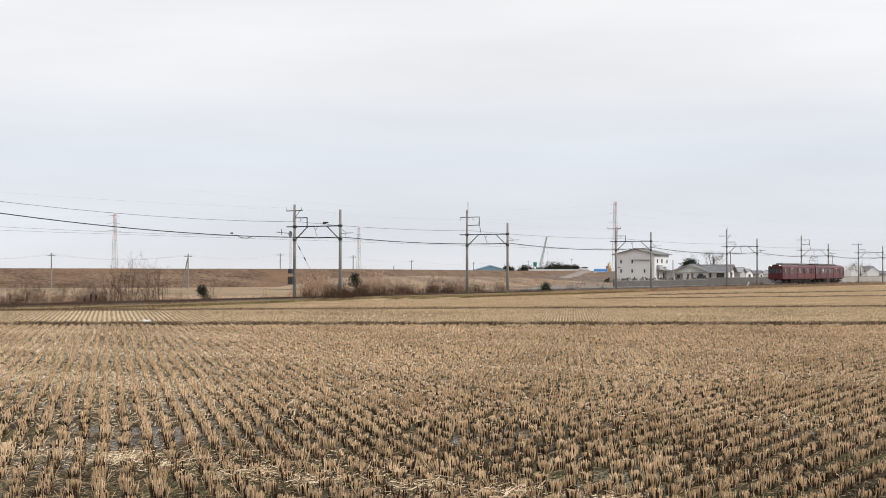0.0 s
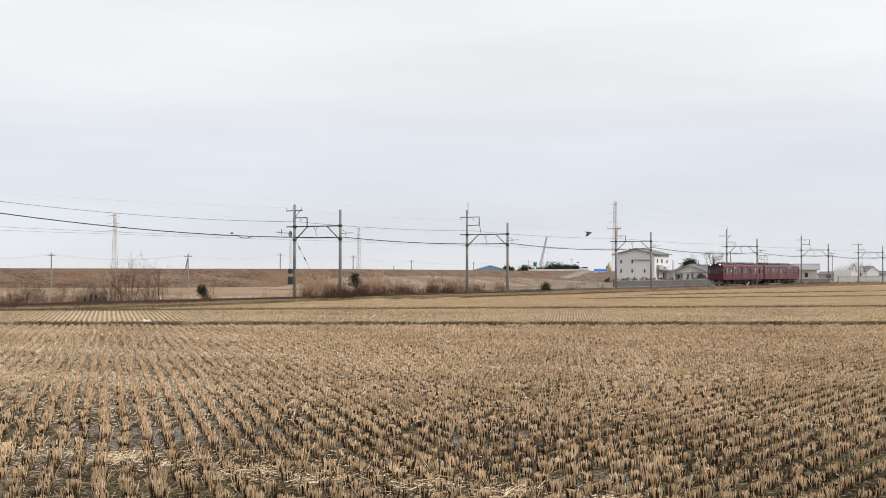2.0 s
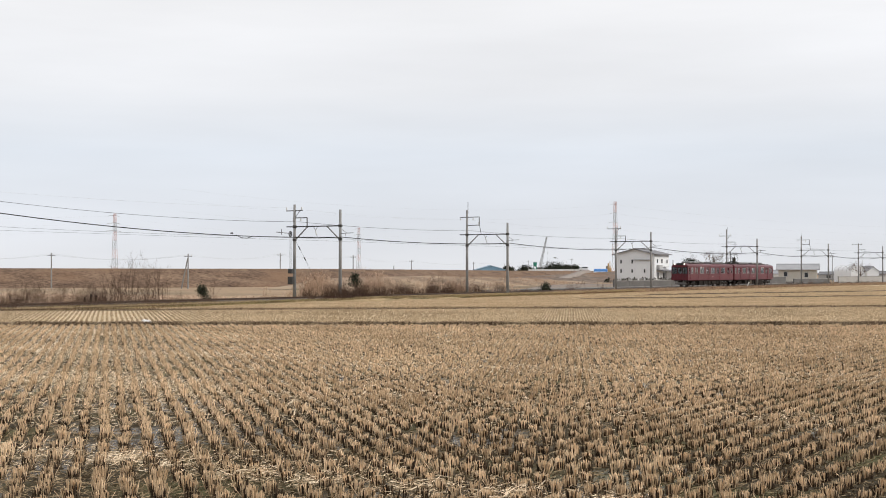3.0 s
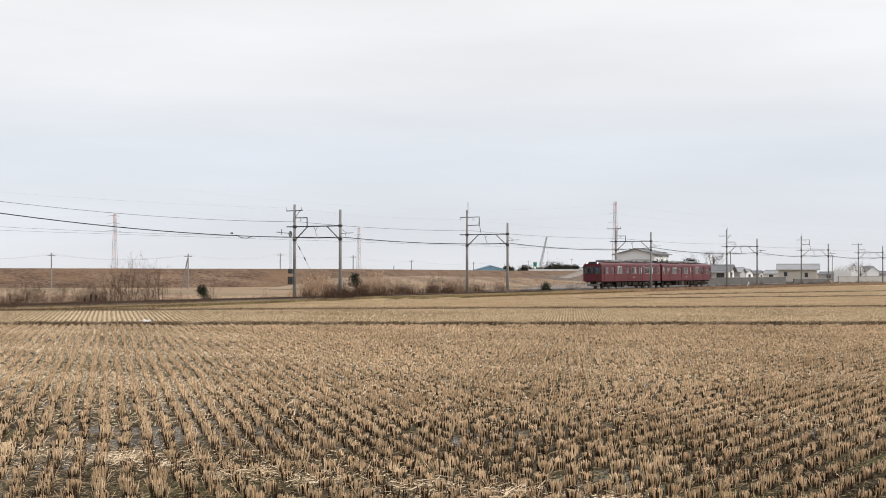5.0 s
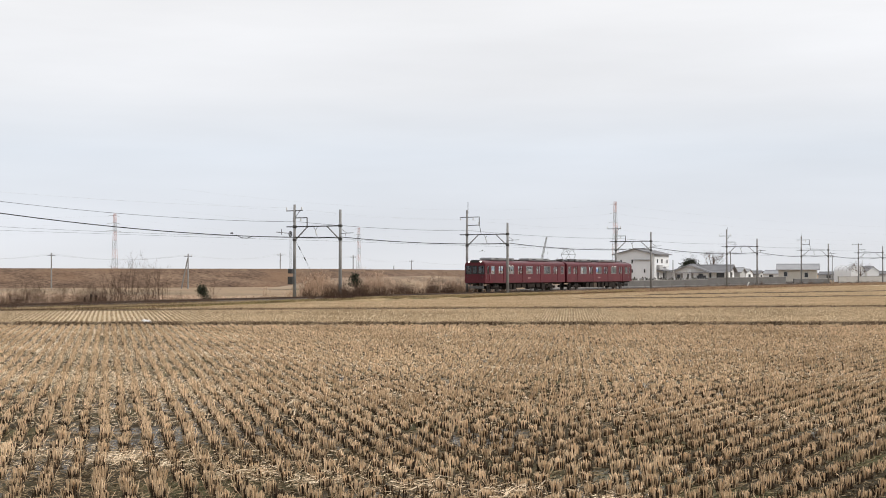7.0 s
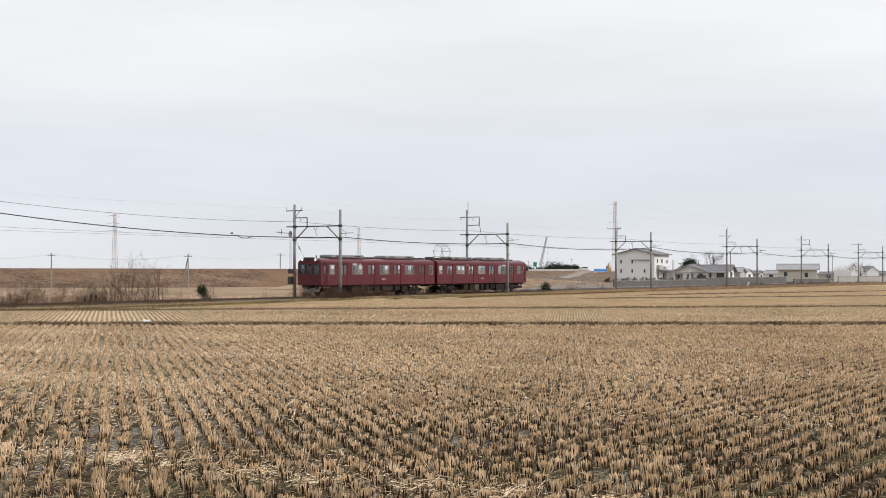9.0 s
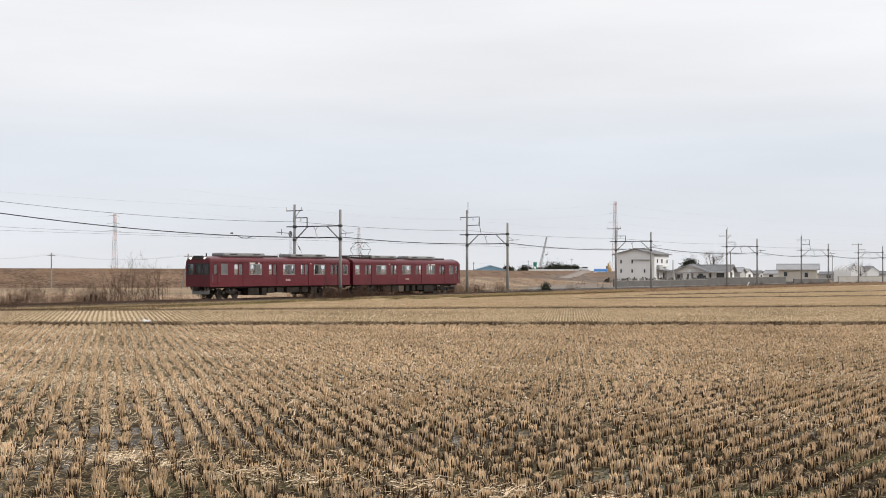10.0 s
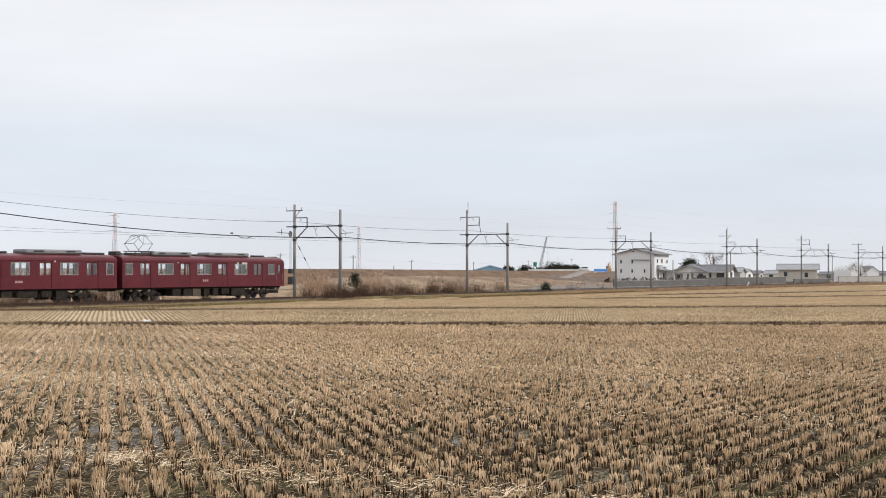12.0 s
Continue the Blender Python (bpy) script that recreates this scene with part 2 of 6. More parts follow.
# standing water in the hollow, soil showing through it in flecks
M_WATER = mat("puddle_water", (0.030, 0.028, 0.022), (0.060, 0.054, 0.042), 2.0, 30, 0.16, 0.25, spec=0.4)
ring = []
for k in range(24):
    a = k * math.pi / 12
    r = 1.5 + 0.7 * noise.noise(Vector((math.cos(a) * 1.5, math.sin(a) * 1.5, 2)))
    ring.append((-2.1 + r * math.cos(a), 11.2 + r * math.sin(a), Z1 - 0.017))
tagged(raw("puddle", ring, [tuple(range(24))], M_WATER), "thin puddle of rainwater in the paddy mud", "puddle", kind="structure")

# boundaries between the plots, as lines across the plan
BUND_A = ((-60, 36.75), (60, 36.65))
BUND_B = ((-7.4, 64.2), (22.1, 69.4))
BUND_C = ((20.0, 124.9), (43.2, 135.0))
BUND_D = ((24.5, 153.0), (58.3, 182.3))


def strip_wide(s):
    """Width of the grass strip below the railway, widening towards the near end of the line."""
    return np.clip(3.4 - 0.16 * s, 0, 14)


def verge_of(x):
    """How far a plot reaches at x: to the verge, or to the grass strip where there is one."""
    ex, ey = C0.x - 6.0 * N.x, C0.y - 6.0 * N.y
    y = ey + (x - ex) * U.y / U.x
    for _ in range(6):
        wide = strip_wide((x - C0.x) * U.x + (y - C0.y) * U.y)
        y = ey + (x - ex) * U.y / U.x - wide * (1 / U.x)
    return y


def far_plot(name, label, ya, yb, x0, x1, z=0.0, material=M_FIELDFAR):
    """A harvested plot between two lines of the plan, cut off at the railway verge."""
    v, f = [], []
    n = 60
    for i in range(n + 1):
        x = x0 + (x1 - x0) * i / n
        ylim = float(verge_of(x))
        a, b = min(ya(x), ylim), min(yb(x), ylim)
        v += [(x, a, z), (x, max(a, b), z), (x, max(a, b) + 0.05, -0.1)]
    for i in range(n):
        f += [(3 * i, 3 * i + 3, 3 * i + 4, 3 * i + 1), (3 * i + 1, 3 * i + 4, 3 * i + 5, 3 * i + 2)]
    return tagged(raw(name, v, f, material), label, "field", kind="structure")


def on(b, shift=0.0):
    return lambda x: line_y(b[0], b[1], x) + shift


far_plot("paddy_plot", "pale harvested rice plot behind the main bund", lambda x: 36.5, on(BUND_B), -60, 40, Z2, M_PLOTSOIL)
far_plot("paddy_plot", "pale harvested rice plot beside the railway verge", on(BUND_B, -0.2), on(BUND_C), -60, 90, Z3)
far_plot("paddy_plot", "narrow harvested rice plot", on(BUND_C, -0.2), on(BUND_D), -10, 130, Z4)
far_plot("paddy_plot", "distant harvested rice plot along the railway", on(BUND_D, -0.2), lambda x: 420, 0, 220, Z5)


def bund(name, label, p, q, width, height, z0, seed, step=0.6, drop=0.4):
    """A low ridge of earth with an uneven crest, its far foot down on the next terrace."""
    p, q = Vector((*p, 0)), Vector((*q, 0))
    d = (q - p).normalized()
    side = Vector((-d.y, d.x, 0))
    n = int((q - p).length / step)
    prof = ((-0.62, -0.15), (-0.42, 0.5), (-0.25, 0.88), (-0.1, 1.0), (0.08, 1.02), (0.25, 0.9), (0.45, 0.5), (0.75, -drop / height))
    v, f = [], []
    for i in range(n + 1):
        c = p + d * (i * step)
        w = noise.noise(Vector((i * step * 0.35, 0, seed + 7)))
        fade = min(1.0, 0.1 + i * step / 9)
        for k, (o, h) in enumerate(prof):
            j = noise.noise(Vector((i * step * 3.1, k * 0.7, seed)))
            pt = c + side * (width * (o + 0.16 * j) + 0.14 * w)
            v.append((pt.x, pt.y, z0 + height * fade * (h * (1 + 0.55 * j + 0.15 * w) if h > 0 else h)))
    m = len(prof)
    f = [(i * m + k, i * m + k + 1, (i + 1) * m + k + 1, (i + 1) * m + k) for i in range(n) for k in range(m - 1)]
    return tagged(raw(name, v, f, M_BUND, smooth=True), label, "bund", kind="structure")


bund("bund", "dark earthen bund between the rice plots", (-40, 36.75), (40, 36.65), 0.40, 0.085, Z1, 1, 0.16, 0.45)
bund("bund", "thin dark bund across the second plot", (-22, 61.63), (40, 72.56), 0.35, 0.06, Z2, 2, 0.4, 0.7)
bund("bund", "thin dark bund near the railway", (8, 119.7), (90, 155.4), 0.5, 0.12, Z3, 3, 0.8, 0.3)
bund("bund", "thin dark bund close to the railway", (18, 147.4), (120, 235.8), 0.6, 0.14, Z4, 4, 0.8, 0.3)


# ---- rice stubble: rows run along the railway, hills line up on a slant across them ----
HILL, CROSS, FIRST = np.array([0.1276, 0.2243]), np.array([-0.0775, 0.3204]), np.array([-0.002, -0.129])
rng = np.random.default_rng(7)


def hill_places(inside, reach):
    i = np.arange(-int(reach / 0.15), int(reach / 0.15))
    k = np.arange(-20, int(reach / 0.3))
    a, b = np.meshgrid(i, k)
    a, b = a.ravel(), b.ravel()
    x = FIRST[0] + a * HILL[0] + b * CROSS[0]
    y = FIRST[1] + a * HILL[1] + b * CROSS[1]
    keep = inside(x, y) & (np.sin(a * 12.9 + b * 78.2) * 43758.5 % 1 > 0.025)     # some hills failed
    x, y, b = x[keep], y[keep], b[keep]
    slip = 0.012 * np.sin(b * 0.37) + 0.008 * np.sin(b * 1.7 + 1)
    x, y = x + slip * U.x, y + slip * U.y
    x = x + 0.013 * (np.sin(x * 911.7 + y * 377.1) * 43758.5 % 1 - 0.5) * 2
    y = y + 0.015 * (np.sin(x * 127.1 + y * 711.7) * 24634.6 % 1 - 0.5) * 2
    return x, y


def tufts(x, y, blades, width, height, z0, spread=1.0, prism=True):
    """Cut stalks as slim three-sided straws fanning out of each hill: an array of quads."""
    n = len(x)
    ang = rng.random((n, blades)) * 2 * math.pi
    rad = np.sqrt(rng.random((n, blades)))
    size = rng.normal(1, 0.16, (n, 1)).clip(0.55, 1.5)
    lean = rng.normal(0, 0.012, (n, 1, 2))
    br, tr = 0.035 * spread * rad * size, 0.044 * spread * rad * size
    cx, sx = np.cos(ang), np.sin(ang)
    base = np.stack([x[:, None] + br * cx, y[:, None] + br * sx], -1)
    top = np.stack([x[:, None] + tr * cx, y[:, None] + tr * sx], -1) + lean + rng.normal(0, 0.007, (n, blades, 2))
    wild = rng.random((n, blades)) < 0.05
    top = top + wild[..., None] * rng.normal(0, 0.04, (n, blades, 2))
    h = height * size * rng.normal(1, 0.14, (n, blades)).clip(0.5, 1.4)
    sides = 3 if prism else 1
    out = np.zeros((n, blades, sides, 4, 3))
    start = rng.random((n, blades)) * 2 * math.pi if prism else 0.5 * (rng.random((n, blades)) - 0.5)
    r = width * 0.58 if prism else width / 2
    for k in range(sides):
        a0, a1 = start + k * 2 * math.pi / 3, start + (k + 1) * 2 * math.pi / 3
        if not prism:
            a0, a1 = start + math.pi, start
        c0, c1 = np.stack([np.cos(a0), np.sin(a0)], -1) * r, np.stack([np.cos(a1), np.sin(a1)], -1) * r
        out[:, :, k, 0, :2], out[:, :, k, 1, :2] = base + c0, base + c1
        out[:, :, k, 2, :2], out[:, :, k, 3, :2] = top + c1 * 0.85, top + c0 * 0.85
        out[:, :, k, 0, 2] = out[:, :, k, 1, 2] = z0 - 0.03
        out[:, :, k, 2, 2] = out[:, :, k, 3, 2] = z0 + h
    return out.reshape(-1, 4, 3)


def stuff(ob, label, category):
    return tagged(ob, label, category, kind="stuff")


def in_view(x, y, margin=1.5):
    return np.abs(x) < y * 0.335 + margin


# the hills nearest the camera one by one, out of a dozen shapes
px, py = hill_places(lambda x, y: (y > 6.4) & (y < 10.0) & in_view(x, y, 0.6), 60)
one = np.zeros(1)
TUFTS = []
for k in range(14):
    me = quads("stubble_tuft", tufts(one, one, 46, 0.0052, 0.066, 0.0, 1.0), M_STRAW)
    TUFTS.append(me.data)
    bpy.data.objects.remove(me)
order = np.argsort(py)
for k in order[:300]:
    o = new("stubble_tuft", TUFTS[int(rng.integers(14))])
    o.parent = field
    o.matrix_basis = pose(px[k], py[k], near_z(px[k], py[k]), 0, 0, float(rng.random() * 360))
rest = order[300:]
stuff(quads("rice_stubble", tufts(px[rest], py[rest], 46, 0.0052, 0.066, Z1, 1.0), M_STRAW), "tan cut rice stubble tufts in rows on mud", "stubble")
x, y = hill_places(lambda x, y: (y >= 10.0) & (y < 17) & in_view(x, y), 60)
stuff(quads("rice_stubble", tufts(x, y, 40, 0.0056, 0.066, Z1, 0.95), M_STRAW), "tan cut rice stubble tufts in rows on wet mud", "stubble")
x, y = hill_places(lambda x, y: (y >= 17) & (y < 36.35) & in_view(x, y), 80)
stuff(quads("rice_stubble", tufts(x, y, 24, 0.0085, 0.056, Z1, 0.86), M_STRAW), "tan cut rice stubble tufts in close rows", "stubble")


def line_of(b, x):
    return b[0][1] + (b[1][1] - b[0][1]) * (x - b[0][0]) / (b[1][0] - b[0][0])


x, y = hill_places(lambda x, y: (y > 37.3) & (y < line_of(BUND_B, x) - 0.4) & (y < verge_of(x)) & in_view(x, y), 110)
stuff(quads("rice_stubble", tufts(x, y, 8, 0.014, 0.050, Z2, 0.8, False), M_STUBBLEOLD), "pale cut rice stubble in the plot beyond the bund", "stubble")
x, y = hill_places(lambda x, y: (y > line_of(BUND_B, x) + 0.6) & (y < line_of(BUND_C, x) - 0.5) & (y < verge_of(x)) & (y < 152) & in_view(x, y), 190)
stuff(quads("rice_stubble", tufts(x, y, 4, 0.03, 0.055, Z3, 0.9, False), M_STRAWFAR), "pale cut rice stubble in the plot by the railway", "stubble")

x, y = hill_places(lambda x, y: (y > line_of(BUND_C, x) + 0.8) & (y < line_of(BUND_D, x) - 0.8) & (y < verge_of(x)) & (y < 205) & in_view(x, y), 260)
stuff(quads("rice_stubble", tufts(x[::2], y[::2], 3, 0.06, 0.06, Z4, 1.2, False), M_STRAWFAR), "pale cut rice stubble in the narrow plot", "stubble")
x, y = hill_places(lambda x, y: (y > line_of(BUND_D, x) + 0.8) & (y < verge_of(x)) & (y < 270) & in_view(x, y), 330)
stuff(quads("rice_stubble", tufts(x[::3], y[::3], 3, 0.09, 0.07, Z5, 1.4, False), M_STRAWFAR), "pale cut rice stubble in the distant plot", "stubble")

# trampled loose straw, thickest along the harvester's passes across the rows
def strewn(name, label, n, power, floor, sharp, material, z_lo, z_hi, w0, w1, l0, l1, start=6.3):
    """Loose straws lying about; floor: their share outside the passes."""
    ly = start + (36.3 - start) * rng.random(n) ** power
    lx = (rng.random(n) * 2 - 1) * (ly * 0.335 + 0.6)
    along = lx * U.x + ly * U.y
    across = lx * N.x + ly * N.y
    band = 0.5 + 0.5 * np.cos((along - 7.6 + 0.35 * np.sin(across * 0.8)) * 2 * math.pi / 5.3)
    keep = rng.random(n) < floor + (1 - floor) * band ** sharp
    lx, ly = lx[keep], ly[keep]
    n = len(lx)
    a = rng.random(n) * math.pi
    ln = l0 + l1 * rng.random(n) ** 2
    wd = w0 + w1 * ly
    zz = Z1 + z_lo + rng.random(n) ** 2 * z_hi
    tilt = rng.normal(0, 0.3, n) * ln
    dx, dy = np.cos(a) * ln / 2, np.sin(a) * ln / 2
    qx, qy = -np.sin(a) * wd / 2, np.cos(a) * wd / 2
    q = np.zeros((n, 4, 3))
    for k, (s1, s2) in enumerate(((-1, -1), (1, -1), (1, 1), (-1, 1))):
        q[:, k, 0], q[:, k, 1] = lx + s1 * dx + s2 * qx, ly + s1 * dy + s2 * qy
        q[:, k, 2] = zz + s1 * tilt / 2 + (0.003 if s2 > 0 else 0)
    return stuff(quads(name, q, material), label, "straw")


strewn("loose_straw", "pale loose straw scattered over the stubble", 150000, 0.9, 0.02, 10, M_LITTER, 0.010, 0.035, 0.0010, 0.00014, 0.02, 0.05)
strewn("loose_straw", "pale straw lying thick between the farther rows", 330000, 0.74, 0.32, 3, M_LITTER, 0.010, 0.018, 0.0016, 0.00022, 0.03, 0.07, 12.5)
strewn("rotting_straw", "dark rotting straw matted on the mud", 230000, 1.25, 0.6, 2, M_MULCH, 0.006, 0.022, 0.0016, 0.0002, 0.02, 0.07)

# a windrow of pale straw left across the nearest rows
n = 7500
wa = 7.6 + rng.normal(0, 0.15, n)
wc = 3.2 + 6.2 * rng.random(n)
wa = wa + 0.10 * np.sin(wc * 1.9)
keep = np.sin(wc * 9.5) + 0.7 * np.sin(wc * 4.3 + 1) + rng.normal(0, 0.5, n) > 0.3
wa, wc = wa[keep], wc[keep]
n = len(wa)
cx_, cy_ = wa * U.x + wc * N.x, wa * U.y + wc * N.y
wang, wl_, wz = rng.random(n) * math.pi, 0.03 + 0.09 * rng.random(n) ** 2, Z1 + 0.012 + 0.05 * rng.random(n) ** 2
wt = rng.normal(0, 0.25, n) * wl_
q = np.zeros((n, 4, 3))
for k, (e1, e2) in enumerate(((-1, -1), (1, -1), (1, 1), (-1, 1))):
    q[:, k, 0] = cx_ + e1 * np.cos(wang) * wl_ / 2 - e2 * np.sin(wang) * 0.0015
    q[:, k, 1] = cy_ + e1 * np.sin(wang) * wl_ / 2 + e2 * np.cos(wang) * 0.0015
    q[:, k, 2] = wz + e1 * wt / 2 + (0.003 if e2 > 0 else 0)
stuff(quads("loose_straw", q, M_LITTER), "pale windrow of matted straw across the rows", "straw")

# short dark blades round each hill's foot: decayed leaves, plus shade as colour
sx_, sy_ = hill_places(lambda x, y: (y > 6.4) & (y < 17) & in_view(x, y, 0.8), 80)
fx_, fy_ = hill_places(lambda x, y: (y >= 17) & (y < 36.3) & in_view(x, y, 0.8), 80)


def foot_blades(x, y, blades, width, height):
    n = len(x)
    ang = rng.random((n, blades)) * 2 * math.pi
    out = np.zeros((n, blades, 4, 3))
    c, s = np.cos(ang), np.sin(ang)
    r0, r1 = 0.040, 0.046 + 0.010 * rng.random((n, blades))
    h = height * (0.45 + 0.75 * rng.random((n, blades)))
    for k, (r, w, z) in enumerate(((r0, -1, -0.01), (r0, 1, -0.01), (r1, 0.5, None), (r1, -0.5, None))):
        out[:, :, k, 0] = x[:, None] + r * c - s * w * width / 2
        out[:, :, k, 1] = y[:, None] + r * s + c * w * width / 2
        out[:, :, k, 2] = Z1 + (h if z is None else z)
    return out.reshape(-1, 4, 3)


stuff(quads("sheath_shade_blades", foot_blades(sx_, sy_, 30, 0.012, np.interp(sy_, [9.0, 16.5], [0.066, 0.046])[:, None]), M_SHEATHSHADE), "dark blades of decayed leaf and painted shade at the foot of the stubble", "stubble")
stuff(quads("sheath_shade_blades", foot_blades(fx_, fy_, 13, 0.015, 0.034), M_SHEATHSHADE), "dark blades of decayed leaf and painted shade in the farther rows", "stubble")

# dry grass and weeds standing on the bunds
def blades_on(name, label, x, y, z, h, w, material, lean=0.35):
    n = len(x)
    f = rng.random(n) * math.pi
    dx, dy = np.cos(f) * w / 2, np.sin(f) * w / 2
    hh = h * (0.5 + rng.random(n))
    tx, ty = rng.normal(0, lean, n) * hh, rng.normal(0, lean, n) * hh
    q = np.zeros((n, 4, 3))
    q[:, 0] = np.stack([x - dx, y - dy, z - 0.03 + 0 * x], -1)
    q[:, 1] = np.stack([x + dx, y + dy, z - 0.03 + 0 * x], -1)
    q[:, 2] = np.stack([x + tx + dx * 0.3, y + ty + dy * 0.3, z + hh], -1)
    q[:, 3] = np.stack([x + tx - dx * 0.3, y + ty - dy * 0.3, z + hh], -1)
    return stuff(quads(name, q, material), label, "grass")


M_WEED = mat("bund_weeds", (0.05, 0.034, 0.022), (0.26, 0.178, 0.112), 0.8, 6, 0.9, 0.0, island=0.7, spec=0.1)
n = 26000
x = (rng.random(n) * 2 - 1) * 14
x = x[(np.sin(x * 2.3) + np.sin(x * 5.1 + 1) + rng.normal(0, 1, n)) > -0.6]
blades_on("weeds", "dark dry weeds along the main bund", x, 36.65 + rng.normal(0, 0.15, len(x)), Z1 + 0.03, 0.075, 0.014, M_WEED, 0.9)
n = 4000
x = (rng.random(n) * 2 - 1) * 14
blades_on("verge_grass", "tan dry grass hanging over the main bund", x, 36.72 + rng.normal(0, 0.2, n), Z1 + 0.05, 0.07, 0.012, M_STRAWFAR, 1.0)
n = 7000
x = -20 + rng.random(n) * 50
blades_on("weeds", "dark dry weeds along the thin bund", x, line_of(BUND_B, x) + rng.normal(0, 0.1, n), Z2 + 0.02, 0.085, 0.03, M_WEED, 0.6)
M_GRASSDRY = mat("dry_verge_grass", (0.24, 0.175, 0.10), (0.53, 0.41, 0.25), 0.2, 3, 0.9, 0.0, island=0.5, third=(0.30, 0.245, 0.115), third_scale=0.1, third_lo=0.5, third_hi=0.62, spec=0.1)
n = 80000
ss = -60 + 330 * rng.random(n)
oo = -2.6 - 3.9 * rng.random(n) ** 0.8
x, y = C0.x + U.x * ss + N.x * oo, C0.y + U.y * ss + N.y * oo
near_s = ss < 42
blades_on("verge_grass", "yellow dry grass on the railway verge", x[near_s], y[near_s], 0.08, 0.20, 0.06, M_GRASSDRY)
# grassy strip between the second plot and the railway, narrowing to nothing
M_OLIVE = mat("olive_grass", (0.085, 0.072, 0.032), (0.27, 0.215, 0.105), 0.3, 4, 0.9, 0.0, island=0.6, third=(0.16, 0.10, 0.05), third_scale=0.25, spec=0.1)


strip, faces = [], []
for k in range(61):
    s = -70 + k * 1.5
    wide = float(strip_wide(s))
    rise = 0.30 * min(1.0, wide / 4)
    for o, z in ((-5.4, 0.09), (-6.4, 0.14), (-6.4 - wide / 2, 0.14 + 0.42 * rise), (-6.4 - wide, 0.14 + rise), (-6.7 - wide, rise - 0.02)):
        p = trk(s, o + 0.6 * noise.noise(Vector((s * 0.55, o, 2))), z)
        strip.append(p)
faces = [(5 * k + i, 5 * k + i + 1, 5 * k + i + 6, 5 * k + i + 5) for k in range(60) for i in range(4)]


def strip_z(s, o):
    return 0.14 + 0.29 * np.clip(strip_wide(s) / 4, 0, 1) * np.clip((-6.4 - o) / np.maximum(strip_wide(s), 0.3), 0, 1)


tagged(raw("weedy_shoulder", strip, [f for k, f in enumerate(faces) if k % 4 < 2 and k < 172], M_BALLAST), "brown weedy shoulder below the ballast", "verge", kind="structure")
tagged(raw("grass_strip", strip, [f for k, f in enumerate(faces) if k % 4 > 1 or k >= 172], M_VERGE), "olive and yellow grass strip below the railway", "verge", kind="structure")
n = 42000
gs = -62 + 82 * rng.random(n)
go = -6.0 - (0.62 * rng.random(n)) * strip_wide(gs)
blades_on("weeds", "brown dead weeds on the railway shoulder", C0.x + U.x * gs + N.x * go, C0.y + U.y * gs + N.y * go, strip_z(gs, go), 0.10, 0.045, M_WEED, 0.8)
n = 36000
gs = -62 + 82 * rng.random(n)
go = -6.5 - (0.55 + 0.45 * rng.random(n)) * strip_wide(gs)
blades_on("verge_grass", "yellow dry grass below the railway", C0.x + U.x * gs + N.x * go, C0.y + U.y * gs + N.y * go, strip_z(gs, go), 0.085, 0.045, M_GRASSDRY, 0.8)
# darker green growth along the foot of the strip
n = 15000
gs = -62 + 80 * rng.random(n)
go = -6.3 - strip_wide(gs) * (1 - 0.5 * rng.random(n) ** 3)
keep = np.sin(gs * 0.9) + np.sin(gs * 0.37 + go) + rng.normal(0, 0.7, n) > -0.5
gs, go = gs[keep], go[keep]
blades_on("verge_grass", "olive green grass along the foot of the railway strip", C0.x + U.x * gs + N.x * go, C0.y + U.y * gs + N.y * go, strip_z(gs, go), 0.11, 0.05, M_OLIVE, 0.7)
n = 22000
gs = -4 + 64 * rng.random(n)
go = -5.7 - 2.2 * rng.random(n) ** 1.5
blades_on("verge_grass", "tan dry grass along the edge of the plot", C0.x + U.x * gs + N.x * go, C0.y + U.y * gs + N.y * go, 0.36, 0.10, 0.05, M_GRASSDRY, 0.7)
M_RUSSET = mat("russet_grass", (0.22, 0.14, 0.09), (0.52, 0.375, 0.25), 0.3, 4, 0.9, 0.0, island=0.5, spec=0.1)
blades_on("verge_grass", "russet dry grass on the distant railway verge", x[~near_s], y[~near_s], 0.08, 0.34, 0.07, M_RUSSET)


# ---- railway: bed, ballast, sleepers, rails ----
def extrude_profile(name, prof, s0, s1, material, step=6.0, rough=0.0, seed=0, closed=False):
    n = max(1, int((s1 - s0) / step))
    v = []
    for i in range(n + 1):
        s = s0 + (s1 - s0) * i / n
        for k, (o, z) in enumerate(prof):
            j = rough * noise.noise(Vector((s * 0.7, k * 1.3, seed)))
            v.append(trk(s, o + j, z + 0.4 * j if 0 < k < len(prof) - 1 else z))
    m = len(prof)
    kk = m if closed else m - 1
    f = [(i * m + k, i * m + (k + 1) % m, (i + 1) * m + (k + 1) % m, (i + 1) * m + k) for i in range(n) for k in range(kk)]
    return raw(name, v, f, material)


S0, S1 = -110, 420
tagged(extrude_profile("track_bed", [(-6.2, -0.08), (-5.6, 0.08), (-4.6, 0.10), (-3.4, 0.16), (3.4, 0.16), (5.0, 0.06), (7.5, -0.08)], S0, S1, M_VERGE, 1.5, 0.22, 3),
       "yellowed grass verge along the railway", "verge", kind="structure")
tagged(extrude_profile("ballast_bed", [(-2.5, 0.12), (-1.55, 0.30), (1.55, 0.30), (2.5, 0.12)], S0, S1, M_BALLAST, 1.2, 0.06, 5),
       "dark grey crushed-stone ballast of a single track", "ballast", kind="structure")
M_ROAD = mat("worn_asphalt", (0.13, 0.13, 0.13), (0.22, 0.215, 0.21), 0.4, 6, 0.9, 0.2, spec=0.2)
